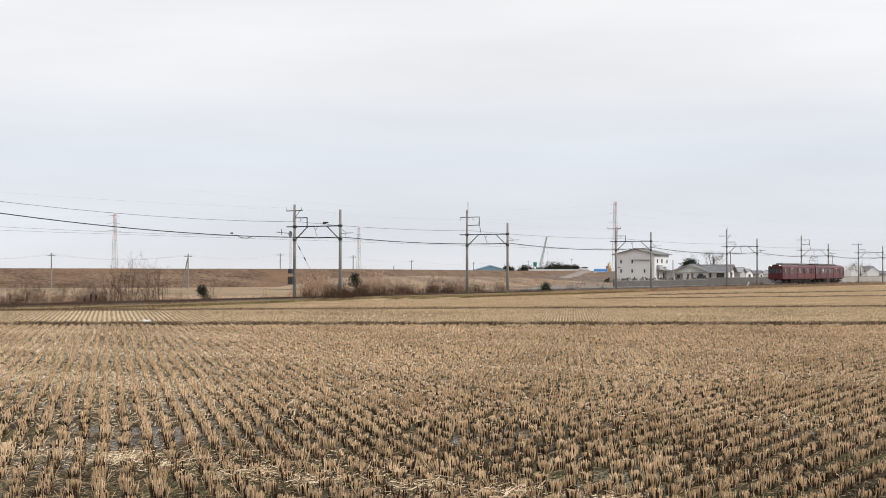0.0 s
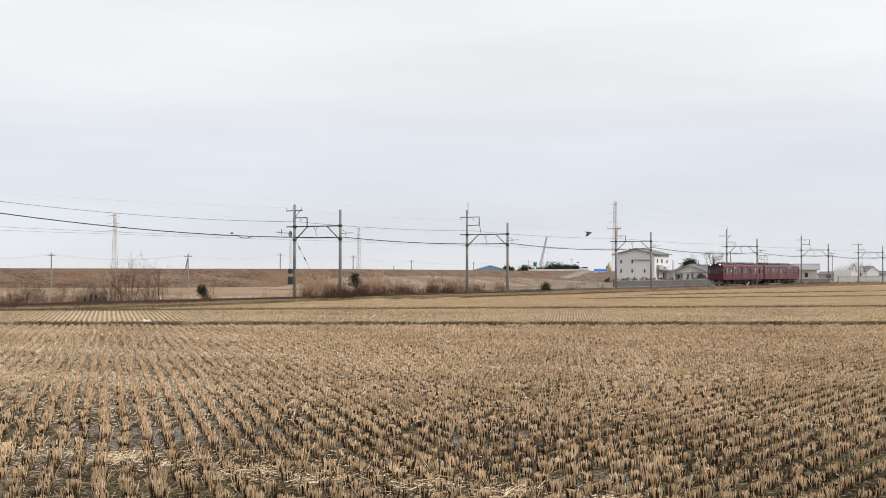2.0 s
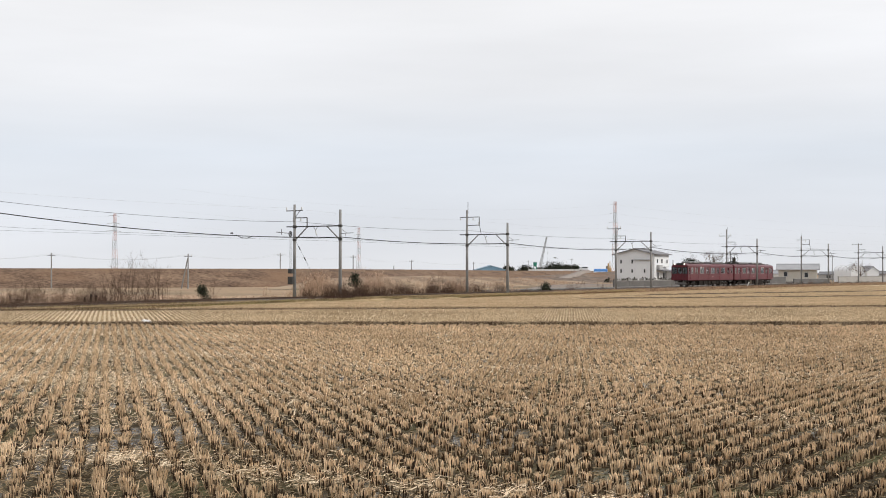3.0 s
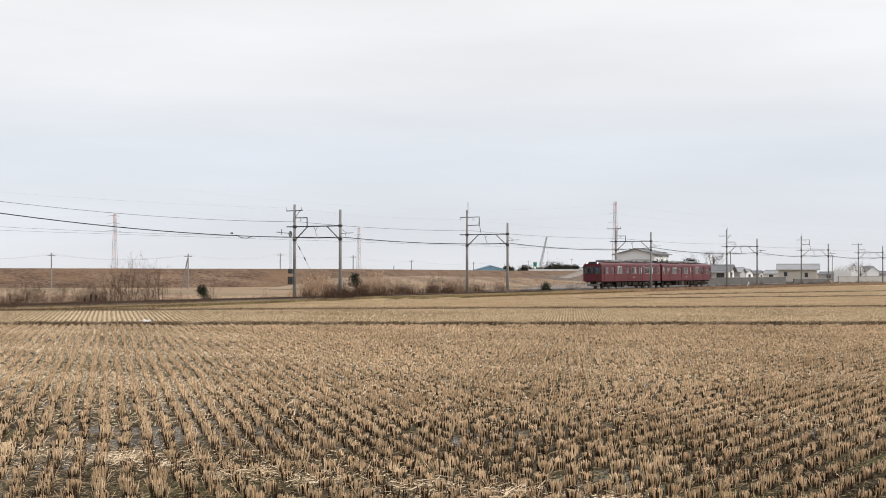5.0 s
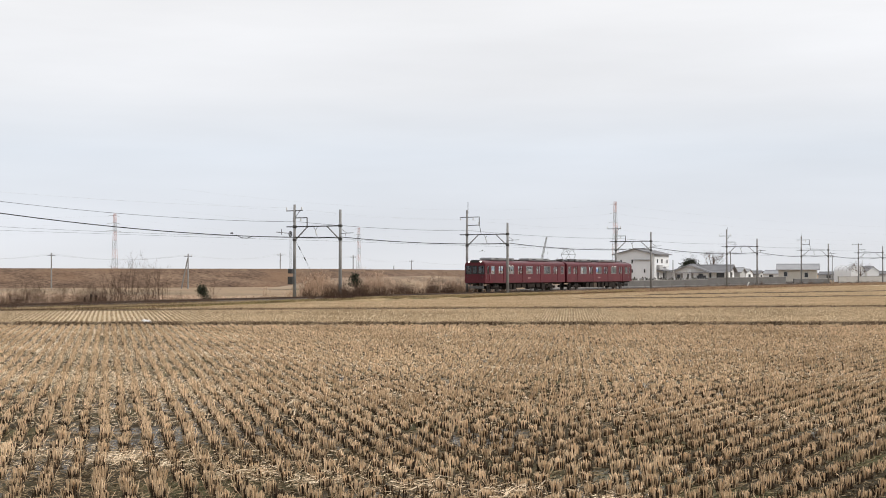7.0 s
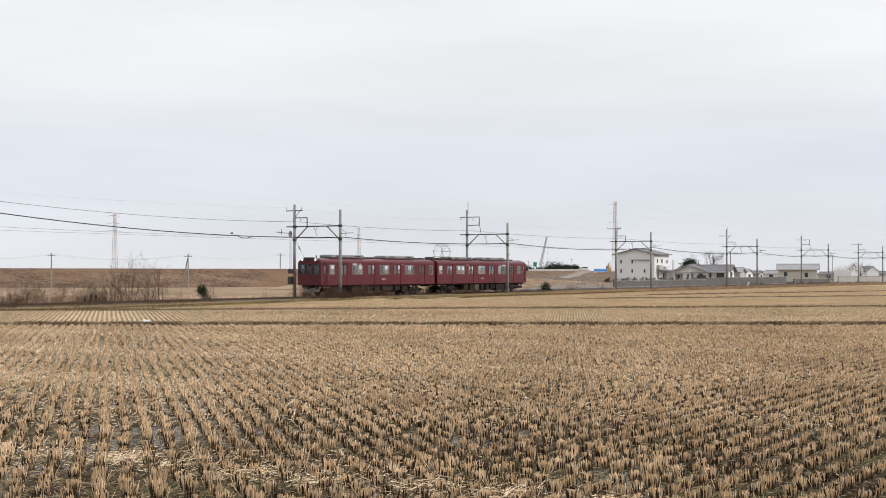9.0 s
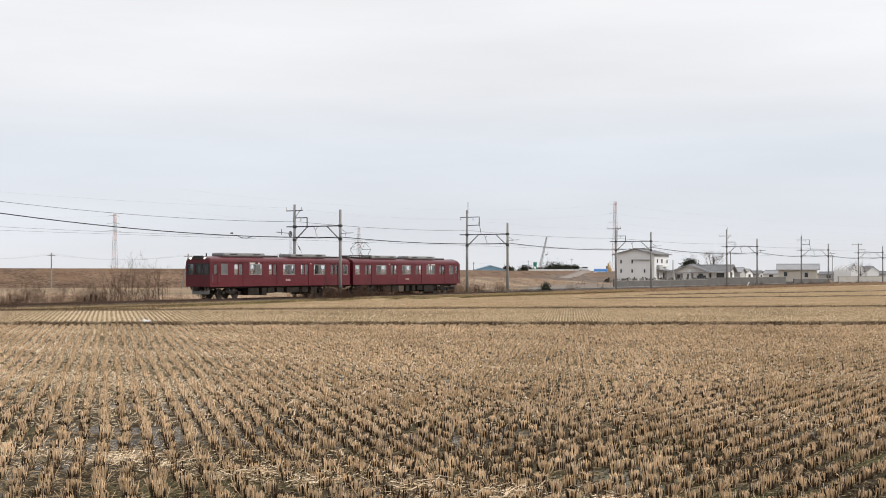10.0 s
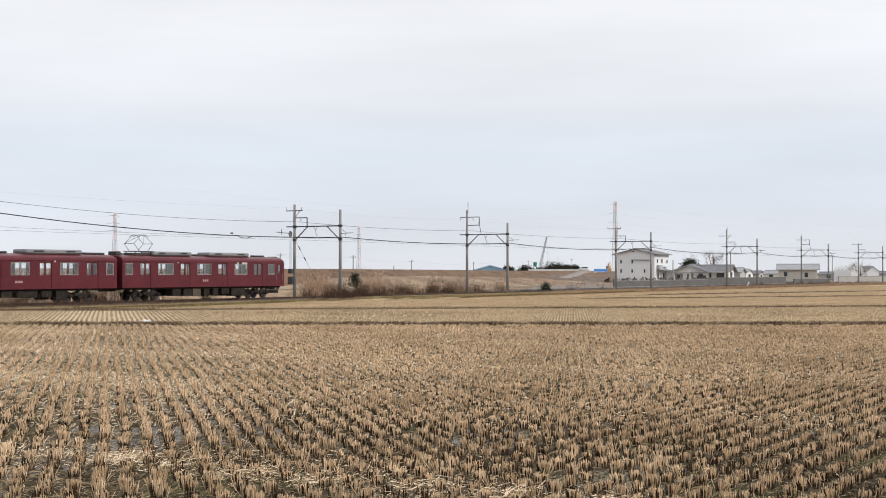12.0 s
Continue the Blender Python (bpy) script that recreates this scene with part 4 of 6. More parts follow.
    if spike:
        part("spike", tubed((0.05, 2.6, far_top - 0.5), (0.05, 2.6, far_top + spike), 0.04, 0.03, 6), M_DARKSTEEL, p)
    if box_on_pole:
        sb = part("relay_box", box(boxed((-0.25, 2.95, 1.95), (0.4, 0.5, 0.75), 0.02), (-0.25, 2.95, 2.85), (0.35, 0.45, 0.45), 0.02), M_DARKSTEEL, p, "grey signal relay boxes on the pole")
        w = bmesh.new()
        for dy in (0.0, 0.12, 0.24):
            tube(w, (-0.25, 2.85 + dy, 2.9), (-0.25, 2.85 + dy, 6.2), 0.012, None, 4)
        part("conduit", w, M_WIRE, sb)
        dr = bmesh.new()
        ring = [(-0.28 + 0.22 * math.cos(2 * math.pi * k / 14), 3.0, 6.45 + 0.24 * math.sin(2 * math.pi * k / 14)) for k in range(15)]
        for u, v in zip(ring, ring[1:]):
            tube(dr, u, v, 0.05, None, 6)
        for k in (0, 3, 7, 10):
            tube(dr, (-0.28, 3.0, 6.45), ring[k], 0.03, None, 6)
        part("tensioner_wheel", dr, M_DARKSTEEL, p, "spoked wire-tensioning wheel")
        part("tension_rod", tube(tubed((-0.5, 2.95, 6.5), (-3.4, 2.3, 6.55), 0.03, None, 6), (-2.2, 2.6, 6.3), (-2.2, 2.6, 6.85), 0.03, None, 6), M_DARKSTEEL, p)
        gw = part("guy_wire", tubed((0, 2.7, 6.0), (8.5, 5.2, 0.0), 0.012, None, 5), M_WIRE, p)
        for f in (0.12, 0.3):
            a, b = Vector((0, 2.7, 6.0)).lerp(Vector((8.5, 5.2, 0.0)), f), Vector((0, 2.7, 6.0)).lerp(Vector((8.5, 5.2, 0.0)), f + 0.05)
            part("guy_insulator", tubed(a, b, 0.05, 0.05, 8), M_DARKSTEEL, gw)
    return p


ARM_A = [(8.7, 1.75, 3.7, "strut"), (8.0, 1.2, 2.9, "hook")]
ARM_B = [(9.2, 1.05, 3.6, "hook"), (8.25, 1.05, 2.8, "plain")]
ARM_C = [(9.0, 1.9, 4.1, "strut"), (7.95, 1.2, 2.8, "hook")]
PORTALS = [(-47.0, 9.3, 9.0, ARM_A, 0, False), (-1.9, 9.3, 8.69, ARM_A, 0, True), (31.4, 10.05, 8.45, ARM_B, 0.95, False), (74.1, 9.2, 8.45, ARM_C, 0, False),
           (120.9, 10.15, 8.5, ARM_C, 0.4, False), (164.7, 9.95, 8.35, ARM_B, 0.7, False), (208.7, 9.3, 8.6, ARM_C, 0, False), (254.0, 9.6, 8.5, ARM_B, 0, False), (300.0, 9.6, 8.5, ARM_C, 0, False)]
for row in PORTALS:
    portal(*row)

# wires from portal to portal
CABLE_Z = [7.15, 6.07, 6.10, 6.25, 6.15, 6.10, 6.10, 6.10, 6.10]     # the cable's height on the field-side poles
for k, (a, b) in enumerate(zip(PORTALS, PORTALS[1:])):
    sa, sb = a[0], b[0]
    first = sa < -40
    w = thing("overhead_wires", "dark overhead wires sagging between the portals", "wire", "overhead wires")
    part("feeder_cable", strip_wire(bmesh.new(), trk(sa, -3.0, CABLE_Z[k]), trk(sb, -3.0, CABLE_Z[k + 1]), 0.65 if first else (0.31 if k == 1 else 0.52), 0.036, 18, 5), M_WIRE, w)
    part("messenger_wire", strip_wire(bmesh.new(), trk(sa, 0.05, 6.12), trk(sb, 0.05, 6.12), 0.2, 0.008, 10, 4), M_WIRE, w)
    part("contact_wire", strip_wire(bmesh.new(), trk(sa, 0.0, 5.78), trk(sb, 0.0, 5.78), 0.02, 0.007, 4, 4), M_WIRE, w)
    part("feeder_wire", strip_wire(bmesh.new(), trk(sa, 2.2, 8.5 if first else 7.62), trk(sb, 2.2, 7.62), 0.55 if first else 0.24, 0.014, 12, 4), M_WIRE, w)
    part("feeder_wire", strip_wire(bmesh.new(), trk(sa, 3.5, 9.0), trk(sb, 3.5, 9.0), 0.3, 0.005, 12, 4), M_WIREPALE, w)
    if first:
        m = sa + (sb - sa) * 0.64
        part("cable_fitting", boxed(trk(m, -3.0, 6.05), (0.22, 0.22, 0.12), 0.02), M_DARKSTEEL, w)
        part("cable_loop", strip_wire(bmesh.new(), trk(m + 0.6, -3.0, 5.90), trk(m + 2.8, -3.0, 5.88), 0.22, 0.03, 8, 5), M_WIRE, w)


# ---- beyond the railway: levee, banks, scrub ----
def bank(name, label, pts, run, material, seed, rough=0.25, back=8.0, sub=22):
    """A bank along a line of crest points (x, y, crest z), its foot run metres towards the field."""
    crest = []
    for (a, b) in zip(pts, pts[1:]):
        for i in range(sub):
            crest.append(Vector(a).lerp(Vector(b), i / sub))
    crest.append(Vector(pts[-1]))
    rows, prof = [], ((1.0, 0.0), (0.82, 0.19), (0.64, 0.38), (0.46, 0.58), (0.28, 0.78), (0.12, 0.93), (0.0, 1.0))
    for i, c in enumerate(crest):
        d = (crest[min(i + 1, len(crest) - 1)] - crest[max(i - 1, 0)])
        side = Vector((d.y, -d.x, 0)).normalized()
        row = []
        for k, (o, h) in enumerate(prof):
            j = noise.noise(Vector((c.x * 0.07, c.y * 0.07 + k * 0.9, seed))) + 0.5 * noise.noise(Vector((c.x * 0.31, c.y * 0.31 + k * 1.7, seed)))
            p = c + side * (run * o + (rough * 3 * j if k < 6 else 0))
            row.append((p.x, p.y, -0.08 + (c.z + 0.08) * h + (rough * j if 0 < k < 6 else rough * 0.12 * j)))
        for o, z in ((-3.0, c.z), (-3.0 - back, -0.08)):
            p = c + side * o
            row.append((p.x, p.y, z))
        rows.append(row)
    m = len(rows[0])
    v = [p for r in rows for p in r]
    f = [(i * m + k, (i + 1) * m + k, (i + 1) * m + k + 1, i * m + k + 1) for i in range(len(rows) - 1) for k in range(m - 1)]
    return tagged(raw(name, v, f, material, smooth=True), label, "embankment", kind="structure")


bank("levee", "long brown winter river levee behind the railway", [(-420, 150, 3.5), (-82, 256, 3.48), (-52, 268, 3.45), (-28, 288, 3.45), (0, 440, 3.5), (29, 612, 3.45), (75, 760, 3.4), (130, 950, 3.4)], 16, M_LEVEE, 3, 0.32)
bank("reed_bank", "low tan bank covered in dry reeds", [(-25, 226, 0.0), (-19, 232, 1.7), (-4, 258, 2.0), (10, 296, 1.7), (22, 335, 1.2), (34, 372, 0.3)], 12, M_REEDBANK, 8, 0.3)
bank("earth_bank", "bare earth bank with a ramp up to the levee", [(12, 330, 0.3), (26, 390, 1.6), (45, 450, 2.3), (62, 500, 2.9), (72, 520, 2.9), (90, 560, 1.0)], 22, M_EARTH, 12, 0.45)
M_PATH = mat("pale_gravel", (0.19, 0.158, 0.135), (0.31, 0.262, 0.23), 0.3, 4, 0.95, 0.2)
bank("ramp_road", "pale gravel ramp road climbing the levee", [(28, 345, 0.15), (34, 385, 0.9), (41, 420, 2.1), (52, 490, 3.45)], 0.8, M_PATH, 15, 0.05, 1)


def at_xy(px, depth, z=-0.06):
    """A place on the plan: sideways by the tangent px / 2450, at a depth."""
    return ((px - 784) / 2450 * depth, depth, z)


yard = []
for k in range(20):
    u = k / 19
    for px, d0 in ((905 + 195 * u, 205 + 12 * u), (975 + 125 * u, 335 - 10 * u)):
        yard.append(at_xy(px, d0 + 8 * noise.noise(Vector((px * 0.06, d0, 1))), -0.05))
tagged(raw("gravel_yard", yard, [(2 * k, 2 * k + 2, 2 * k + 3, 2 * k + 1) for k in range(19)], mat("yard_gravel", (0.15, 0.128, 0.112), (0.29, 0.25, 0.22), 0.12, 2.0, 0.95, 0.5, dist=0.1, third=(0.27, 0.20, 0.14), third_scale=0.07, spec=0.1)),
       "grey-brown gravel yard below the levee", "ground", kind="structure")
M_REED = mat("dry_reeds", (0.34, 0.235, 0.165), (0.76, 0.59, 0.45), 0.3, 4, 0.9, 0.0, island=0.5, spec=0.1)
M_TWIG = mat("bare_twigs", (0.085, 0.055, 0.042), (0.20, 0.135, 0.10), 0.8, 5, 0.9, 0.0, island=0.5, spec=0.1)
M_LEAF = mat("evergreen_leaf", (0.014, 0.018, 0.012), (0.052, 0.058, 0.035), 0.8, 6, 0.7, 0.0, island=0.7, spec=0.2)


def twig_quads(rg, base, count, height, spread, width, branch=4):
    """Stems rising out of a base, each with side twigs; slender crossed blades."""
    out = []

    def limb(p, q, w0, w1):
        for ax in (np.array([1.0, 0, 0]), np.array([0, 1.0, 0])):
            out.append([p - ax * w0 / 2, p + ax * w0 / 2, q + ax * w1 / 2, q - ax * w1 / 2])

    for _ in range(count):
        p = np.array(base) + np.array([*(rg.normal(0, spread * 0.5, 2)), 0])
        h = height * (0.45 + 0.55 * rg.random())
        d = np.array([*(rg.normal(0, 0.24, 2)), 1.0])
        pts = [p]
        for k in range(4):
            d = d + np.array([*(rg.normal(0, 0.10, 2)), 0])
            pts.append(pts[-1] + d / np.linalg.norm(d) * h / 4)
        for k in range(4):
            limb(pts[k], pts[k + 1], width * (1 - k / 4.4), width * (1 - (k + 1) / 4.4))
        for _ in range(branch):
            k = rg.integers(1, 4)
            s = pts[k] + (pts[k + 1] - pts[k]) * rg.random()
            t = s + np.array([*(rg.normal(0, 0.16, 2)), 0.22]) * h * (0.5 + rg.random() * 0.8)
            limb(s, t, width * 0.45, width * 0.18)
            u = s + (t - s) * 0.55
            limb(u, u + np.array([*(rg.normal(0, 0.09, 2)), 0.12]) * h, width * 0.3, width * 0.15)
    return out


def scrub(name, label, s0, s1, o0, o1, clumps, height, material, seed, stems=7, width=0.03, branch=3, category="reeds"):
    """A patch of dry growth along the railway."""
    rg = np.random.default_rng(seed)
    q = []
    for _ in range(clumps):
        u = 0.5 + (rg.random() + rg.random() - 1) * 0.35 + (rg.random() - 0.5) * 0.55
        p = trk(s0 + (s1 - s0) * u, o0 + (o1 - o0) * rg.random(), -0.05)
        k = 0.42 + 0.85 * noise.noise(Vector((p.x * 0.34, p.y * 0.34, seed))) + 0.35 * rg.random()
        if k < 0.22 and height > 1.5:
            continue
        q += twig_quads(rg, (p.x, p.y, p.z), stems, height * min(1.1, max(0.25, k)), 0.5, width, branch)
    return stuff(quads(name, np.array(q), material), label, category)


scrub("dry_brush", "low brown weeds on the ballast shoulder", -62, -6, -4.2, -2.4, 420, 0.95, M_TWIG, 38, 8, 0.02, 3, "brush")
scrub("reeds", "tan dry reeds standing beside the track", 0, 21, 3.4, 9, 130, 2.3, M_REED, 21, 9, 0.050, 3)
scrub("reeds", "tan dry reeds on the far side of the track", 20, 47, 4, 12, 110, 2.0, M_REED, 22, 9, 0.050, 3)
scrub("reeds", "low pale reeds behind the track", -60, -8, 10, 42, 900, 0.65, M_REED, 23, 8, 0.025, 2)
scrub("dry_brush", "brown leafless brush beside the ballast", -8, 8, -3.6, -2.4, 90, 1.9, M_TWIG, 24, 9, 0.032, 5, "brush")
scrub("dry_brush", "brown leafless brush beyond the rails", -6, 40, 2.6, 4.2, 130, 1.9, M_TWIG, 25, 8, 0.036, 5, "brush")
scrub("dry_brush", "brown leafless brush below the levee", -50, -10, 3.2, 9.5, 140, 2.5, M_TWIG, 26, 8, 0.028, 5, "brush")
scrub("dry_brush", "dark tangle of dry brush beside the line", -52, -40, -3.8, -2.3, 60, 1.7, M_TWIG, 27, 9, 0.02, 5, "brush")
scrub("dry_brush", "low russet brush behind the track", 40, 75, 3, 7, 110, 0.9, M_TWIG, 28, 6, 0.035, 3, "brush")
scrub("reeds", "russet dry grass along the distant track", 34, 230, -4.8, -2.6, 800, 0.62, M_RUSSET, 29, 9, 0.035, 2)
scrub("dry_brush", "thin russet twigs beside the ballast", -39, -32, -3.4, -2.5, 26, 2.1, M_TWIG, 33, 6, 0.018, 5, "brush")
scrub("dry_brush", "dark brush along the foot of the far walls", 90, 290, 5, 12, 480, 0.95, M_TWIG, 34, 7, 0.035, 3, "brush")
scrub("dry_brush", "scattered brown brush behind the track", 20, 48, 3.5, 9, 100, 2.0, M_TWIG, 35, 7, 0.034, 4, "brush")
scrub("reeds", "tall feathery tan reeds beside the track", 4, 9.5, 5, 8, 48, 2.7, M_REED, 36, 11, 0.045, 4)
scrub("reeds", "tall feathery pinkish reeds beside the track", 15, 23, 5, 9, 48, 2.8, M_REED, 37, 11, 0.045, 4)
n = 42000
gs = -75 + 85 * rng.random(n)
go = 9 + 50 * rng.random(n)
lump = np.sin(gs * 0.5 + go * 0.21) + np.sin(go * 0.63 - gs * 0.17) + rng.normal(0, 0.8, n) > -0.1
gs, go = gs[lump], go[lump]
blades_on("rough_grass", "pale dry grass on the rough ground behind the track", C0.x + U.x * gs + N.x * go, C0.y + U.y * gs + N.y * go, -0.06, 0.24, 0.08, M_REED, 0.8)
rg_bank = np.random.default_rng(31)
bank_line = [(-19, 232, 1.7), (-4, 258, 2.0), (10, 296, 1.7), (22, 335, 1.2)]
q = []
for _ in range(520):
    k = rg_bank.integers(0, 3)
    c = Vector(bank_line[k]).lerp(Vector(bank_line[k + 1]), rg_bank.random())
    d = Vector(bank_line[k + 1]) - Vector(bank_line[k])
    o = rg_bank.random()
    p = c + Vector((d.y, -d.x, 0)).normalized() * 12 * o
    q += twig_quads(rg_bank, (p.x, p.y, c.z * (1 - o) - 0.1), 6, 0.6, 0.9, 0.04, 2)
stuff(quads("reeds", np.array(q), M_REED), "pale dry reeds covering the low bank", "reeds")


def bare_shrub(s, off, height, stems, seed, width=0.034):
    rg = np.random.default_rng(seed)
    p = trk(s, off, -0.06)
    o = quads("bare_shrub", np.array(twig_quads(rg, (0, 0, 0), stems, height, 1.3, width, 6)), M_TWIG)
    o.matrix_world = pose(p.x, p.y, p.z)
    return tagged(o, "tall leafless brown shrub behind the track", "shrub", "bare shrubs")


for k, (s, h) in enumerate(((-23.6, 4.6), (-22.3, 3.9), (-21.0, 4.4), (-19.6, 4.1), (-18.4, 3.7), (-17.0, 3.3))):
    bare_shrub(s, 5.0 + 0.8 * (k % 3), h, 12, 50 + k)


def leafy(name, label, at, radius, height, seed, n=1400, leaf=0.09, trunk=0.07, material=None, category="bush", low=0.12):
    """Trunk, limbs and a crown of many small leaves in uneven clumps."""
    rg = np.random.default_rng(seed)
    t = thing(name, label, category)
    t.location = at
    tr = tubed((0, 0, -0.1), (0, 0, height * 0.75), trunk, trunk * 0.3, 8)
    clumps = []
    for _ in range(16):
        a, u = rg.random() * 2 * math.pi, rg.random()
        z = height * (low + 0.85 * u)
        r = radius * (1.05 - 0.75 * u) * (0.35 + 0.65 * rg.random())
        c = np.array([r * math.cos(a), r * math.sin(a), z])
        clumps.append((c, radius * (0.22 + 0.22 * rg.random())))
        tube(tr, (0, 0, z * 0.7), tuple(c), trunk * 0.35, trunk * 0.12, 5)
    part("trunk", tr, M_TWIG, t)
    pick = rg.integers(0, len(clumps), n)
    c = np.array([clumps[i][0] for i in pick]) + rg.normal(0, 1, (n, 3)) * np.array([clumps[i][1] for i in pick])[:, None] * 0.6
    c[:, 2] = np.maximum(c[:, 2], 0.03)
    d1, d2 = rg.normal(0, 1, (n, 3)), rg.normal(0, 1, (n, 3))
    d1 /= np.linalg.norm(d1, axis=1)[:, None]
    d2 /= np.linalg.norm(d2, axis=1)[:, None]
    q = np.stack([c - d1 * leaf, c - d2 * leaf * 0.5, c + d1 * leaf, c + d2 * leaf * 0.5], 1)
    part_ob = quads("crown", q, material or M_LEAF, t)
    return t


for k, (px, dep, h, stems) in enumerate(((783, 214, 3.6, 8), (1015, 206, 1.9, 9), (1028, 214, 1.7, 8), (1072, 212, 1.5, 8), (880, 190, 1.6, 7))):
    rg_ = np.random.default_rng(140 + k)
    o = quads("bare_shrub", np.array(twig_quads(rg_, (0, 0, 0), stems, h, 1.2, 0.04, 6)), M_TWIG)
    o.location = at_xy(px, dep)
    tagged(o, "small leafless shrub on the rough ground", "shrub", "bare shrubs")

leafy("evergreen_bush", "small dark evergreen bush behind the track", at_xy(358, 122), 0.65, 1.5, 61, 1100)
leafy("evergreen_bush", "dark evergreen sapling among the reeds", at_xy(629, 148), 0.9, 1.9, 62, 1700, low=0.5)
leafy("evergreen_bush", "round dark bush beside the track", at_xy(968, 184, 0.0), 1.1, 0.95, 63, 1900, 0.10)
leafy("evergreen_tree", "broad dark evergreen tree behind the low house", at_xy(1225, 345), 3.2, 4.2, 64, 8000, 0.22, 0.2, category="tree", low=0.4)


def bare_tree(at, height, seed, label="leafless winter tree with a fan of fine branches"):
    rg = np.random.default_rng(seed)
    t = thing("bare_tree", label, "tree")
    t.location = at
    part("trunk", tubed((0, 0, -0.1), (0.1, 0, height * 0.4), 0.22, 0.15, 8), M_TWIG, t)
    q = []
    def grow(p, d, ln, w, depth):
        e = p + d * ln
        for ax in (np.array([1.0, 0, 0]), np.array([0, 1.0, 0])):
            q.append([p - ax * w / 2, p + ax * w / 2, e + ax * w * 0.35, e - ax * w * 0.35])
        if depth:
            for _ in range(3):
                nd = d + rg.normal(0, 0.42, 3)
                nd[2] = abs(nd[2]) * 0.8 + 0.1
                grow(p + d * ln * (0.55 + 0.45 * rg.random()), nd / np.linalg.norm(nd), ln * 0.68, w * 0.55, depth - 1)
    for _ in range(9):
        d = np.array([*(rg.normal(0, 0.6, 2)), 0.8])
        grow(np.array([0.08, 0, height * (0.25 + 0.15 * rg.random())]), d / np.linalg.norm(d), height * 0.3, 0.13, 4)
    quads("branches", np.array(q), M_TWIG, t)
    return t


bare_tree(at_xy(1257, 345), 8.8, 71)
bare_tree(at_xy(1522, 372), 6.6, 72, "small round leafless tree beside the shed")
for k, (px, dep, w, h) in enumerate(((932, 880, 6, 5.5), (978, 900, 9, 6.5), (992, 900, 7, 6.0), (1006, 900, 5, 6.2), (1018, 900, 5, 6.0), (1212, 360, 1.6, 5.0), (900, 860, 5, 5.2))):
    leafy("evergreen_tree", "distant dark evergreen thicket behind the levee", at_xy(px, dep), w, h * 0.80, 80 + k, 15000, 0.42 if dep > 500 else 0.25, 0.3, category="tree", low=0.2)


# ---- houses and walls beyond the railway ----
M_PLASTER = mat("white_plaster", (0.67, 0.685, 0.70), (0.77, 0.78, 0.79), 0.4, 5, 0.9, 0.1)
M_PLASTERGREY = mat("grey_plaster", (0.40, 0.40, 0.40), (0.52, 0.52, 0.52), 0.4, 5, 0.9, 0.1)
M_BEIGE = mat("beige_cladding", (0.48, 0.46, 0.41), (0.60, 0.58, 0.53), 0.4, 5, 0.9, 0.1)
M_TILE = mat("grey_roof_tile", (0.11, 0.11, 0.12), (0.22, 0.22, 0.23), 0.8, 8, 0.7, 0.3)
M_SHEET = mat("pale_sheet_roof", (0.25, 0.255, 0.27), (0.38, 0.385, 0.40), 0.5, 6, 0.6, 0.1)
M_DARKGLASS = mat("dark_window_glass", (0.02, 0.024, 0.03), (0.06, 0.065, 0.075), 1, 5, 0.12, 0.0)
M_SILL = mat("window_frame_white", (0.55, 0.55, 0.54), (0.68, 0.68, 0.67), 2, 10, 0.5, 0.0)
M_BLUE = mat("blue_sheet_roof", (0.18, 0.34, 0.48), (0.26, 0.43, 0.57), 0.3, 4, 0.6, 0.1)
M_BLUEPALE = mat("faded_blue_roof", (0.24, 0.36, 0.46), (0.34, 0.46, 0.56), 0.3, 4, 0.6, 0.1)
M_TARP = mat("blue_tarpaulin", (0.05, 0.20, 0.55), (0.10, 0.30, 0.68), 0.4, 4, 0.5, 0.2)
M_WALL = mat("retaining_wall_concrete", (0.075, 0.072, 0.072), (0.165, 0.16, 0.155), 0.5, 6, 0.95, 0.2)
M_WALLPALE = mat("pale_wall_concrete", (0.28, 0.27, 0.25), (0.42, 0.405, 0.38), 0.5, 6, 0.95, 0.2)
M_TANK = mat("green_tank_paint", (0.02, 0.20, 0.14), (0.04, 0.28, 0.20), 1, 8, 0.5, 0.0)
M_YELLOW = mat("machine_yellow", (0.40, 0.25, 0.10), (0.56, 0.38, 0.18), 1, 8, 0.5, 0.0)
M_PYLON = mat("pylon_steel", (0.25, 0.255, 0.265), (0.34, 0.345, 0.355), 1, 8, 0.6, 0.0)
M_PYLONRED = mat("pylon_red_paint", (0.44, 0.27, 0.25), (0.55, 0.36, 0.335), 1, 8, 0.6, 0.0)


def gable_roof(bm, w, d, z, rise, over=0.5, thick=0.16):
    """Two slabs meeting at a ridge along local y; w across."""
    half = w / 2 + over
    ang = math.atan2(rise, w / 2)
    ln = half / math.cos(ang)
    for s in (-1, 1):
        c = (s * half / 2, 0, z + rise - half / 2 * math.tan(ang) + thick / 2)
        box(bm, c, (ln + 0.05, d + 2 * over, thick), 0, Matrix.Rotation(s * ang, 4, "Y"))
    tube(bm, (0, -d / 2 - over, z + rise + thick), (0, d / 2 + over, z + rise + thick), 0.14, 0.14, 6)
    return bm


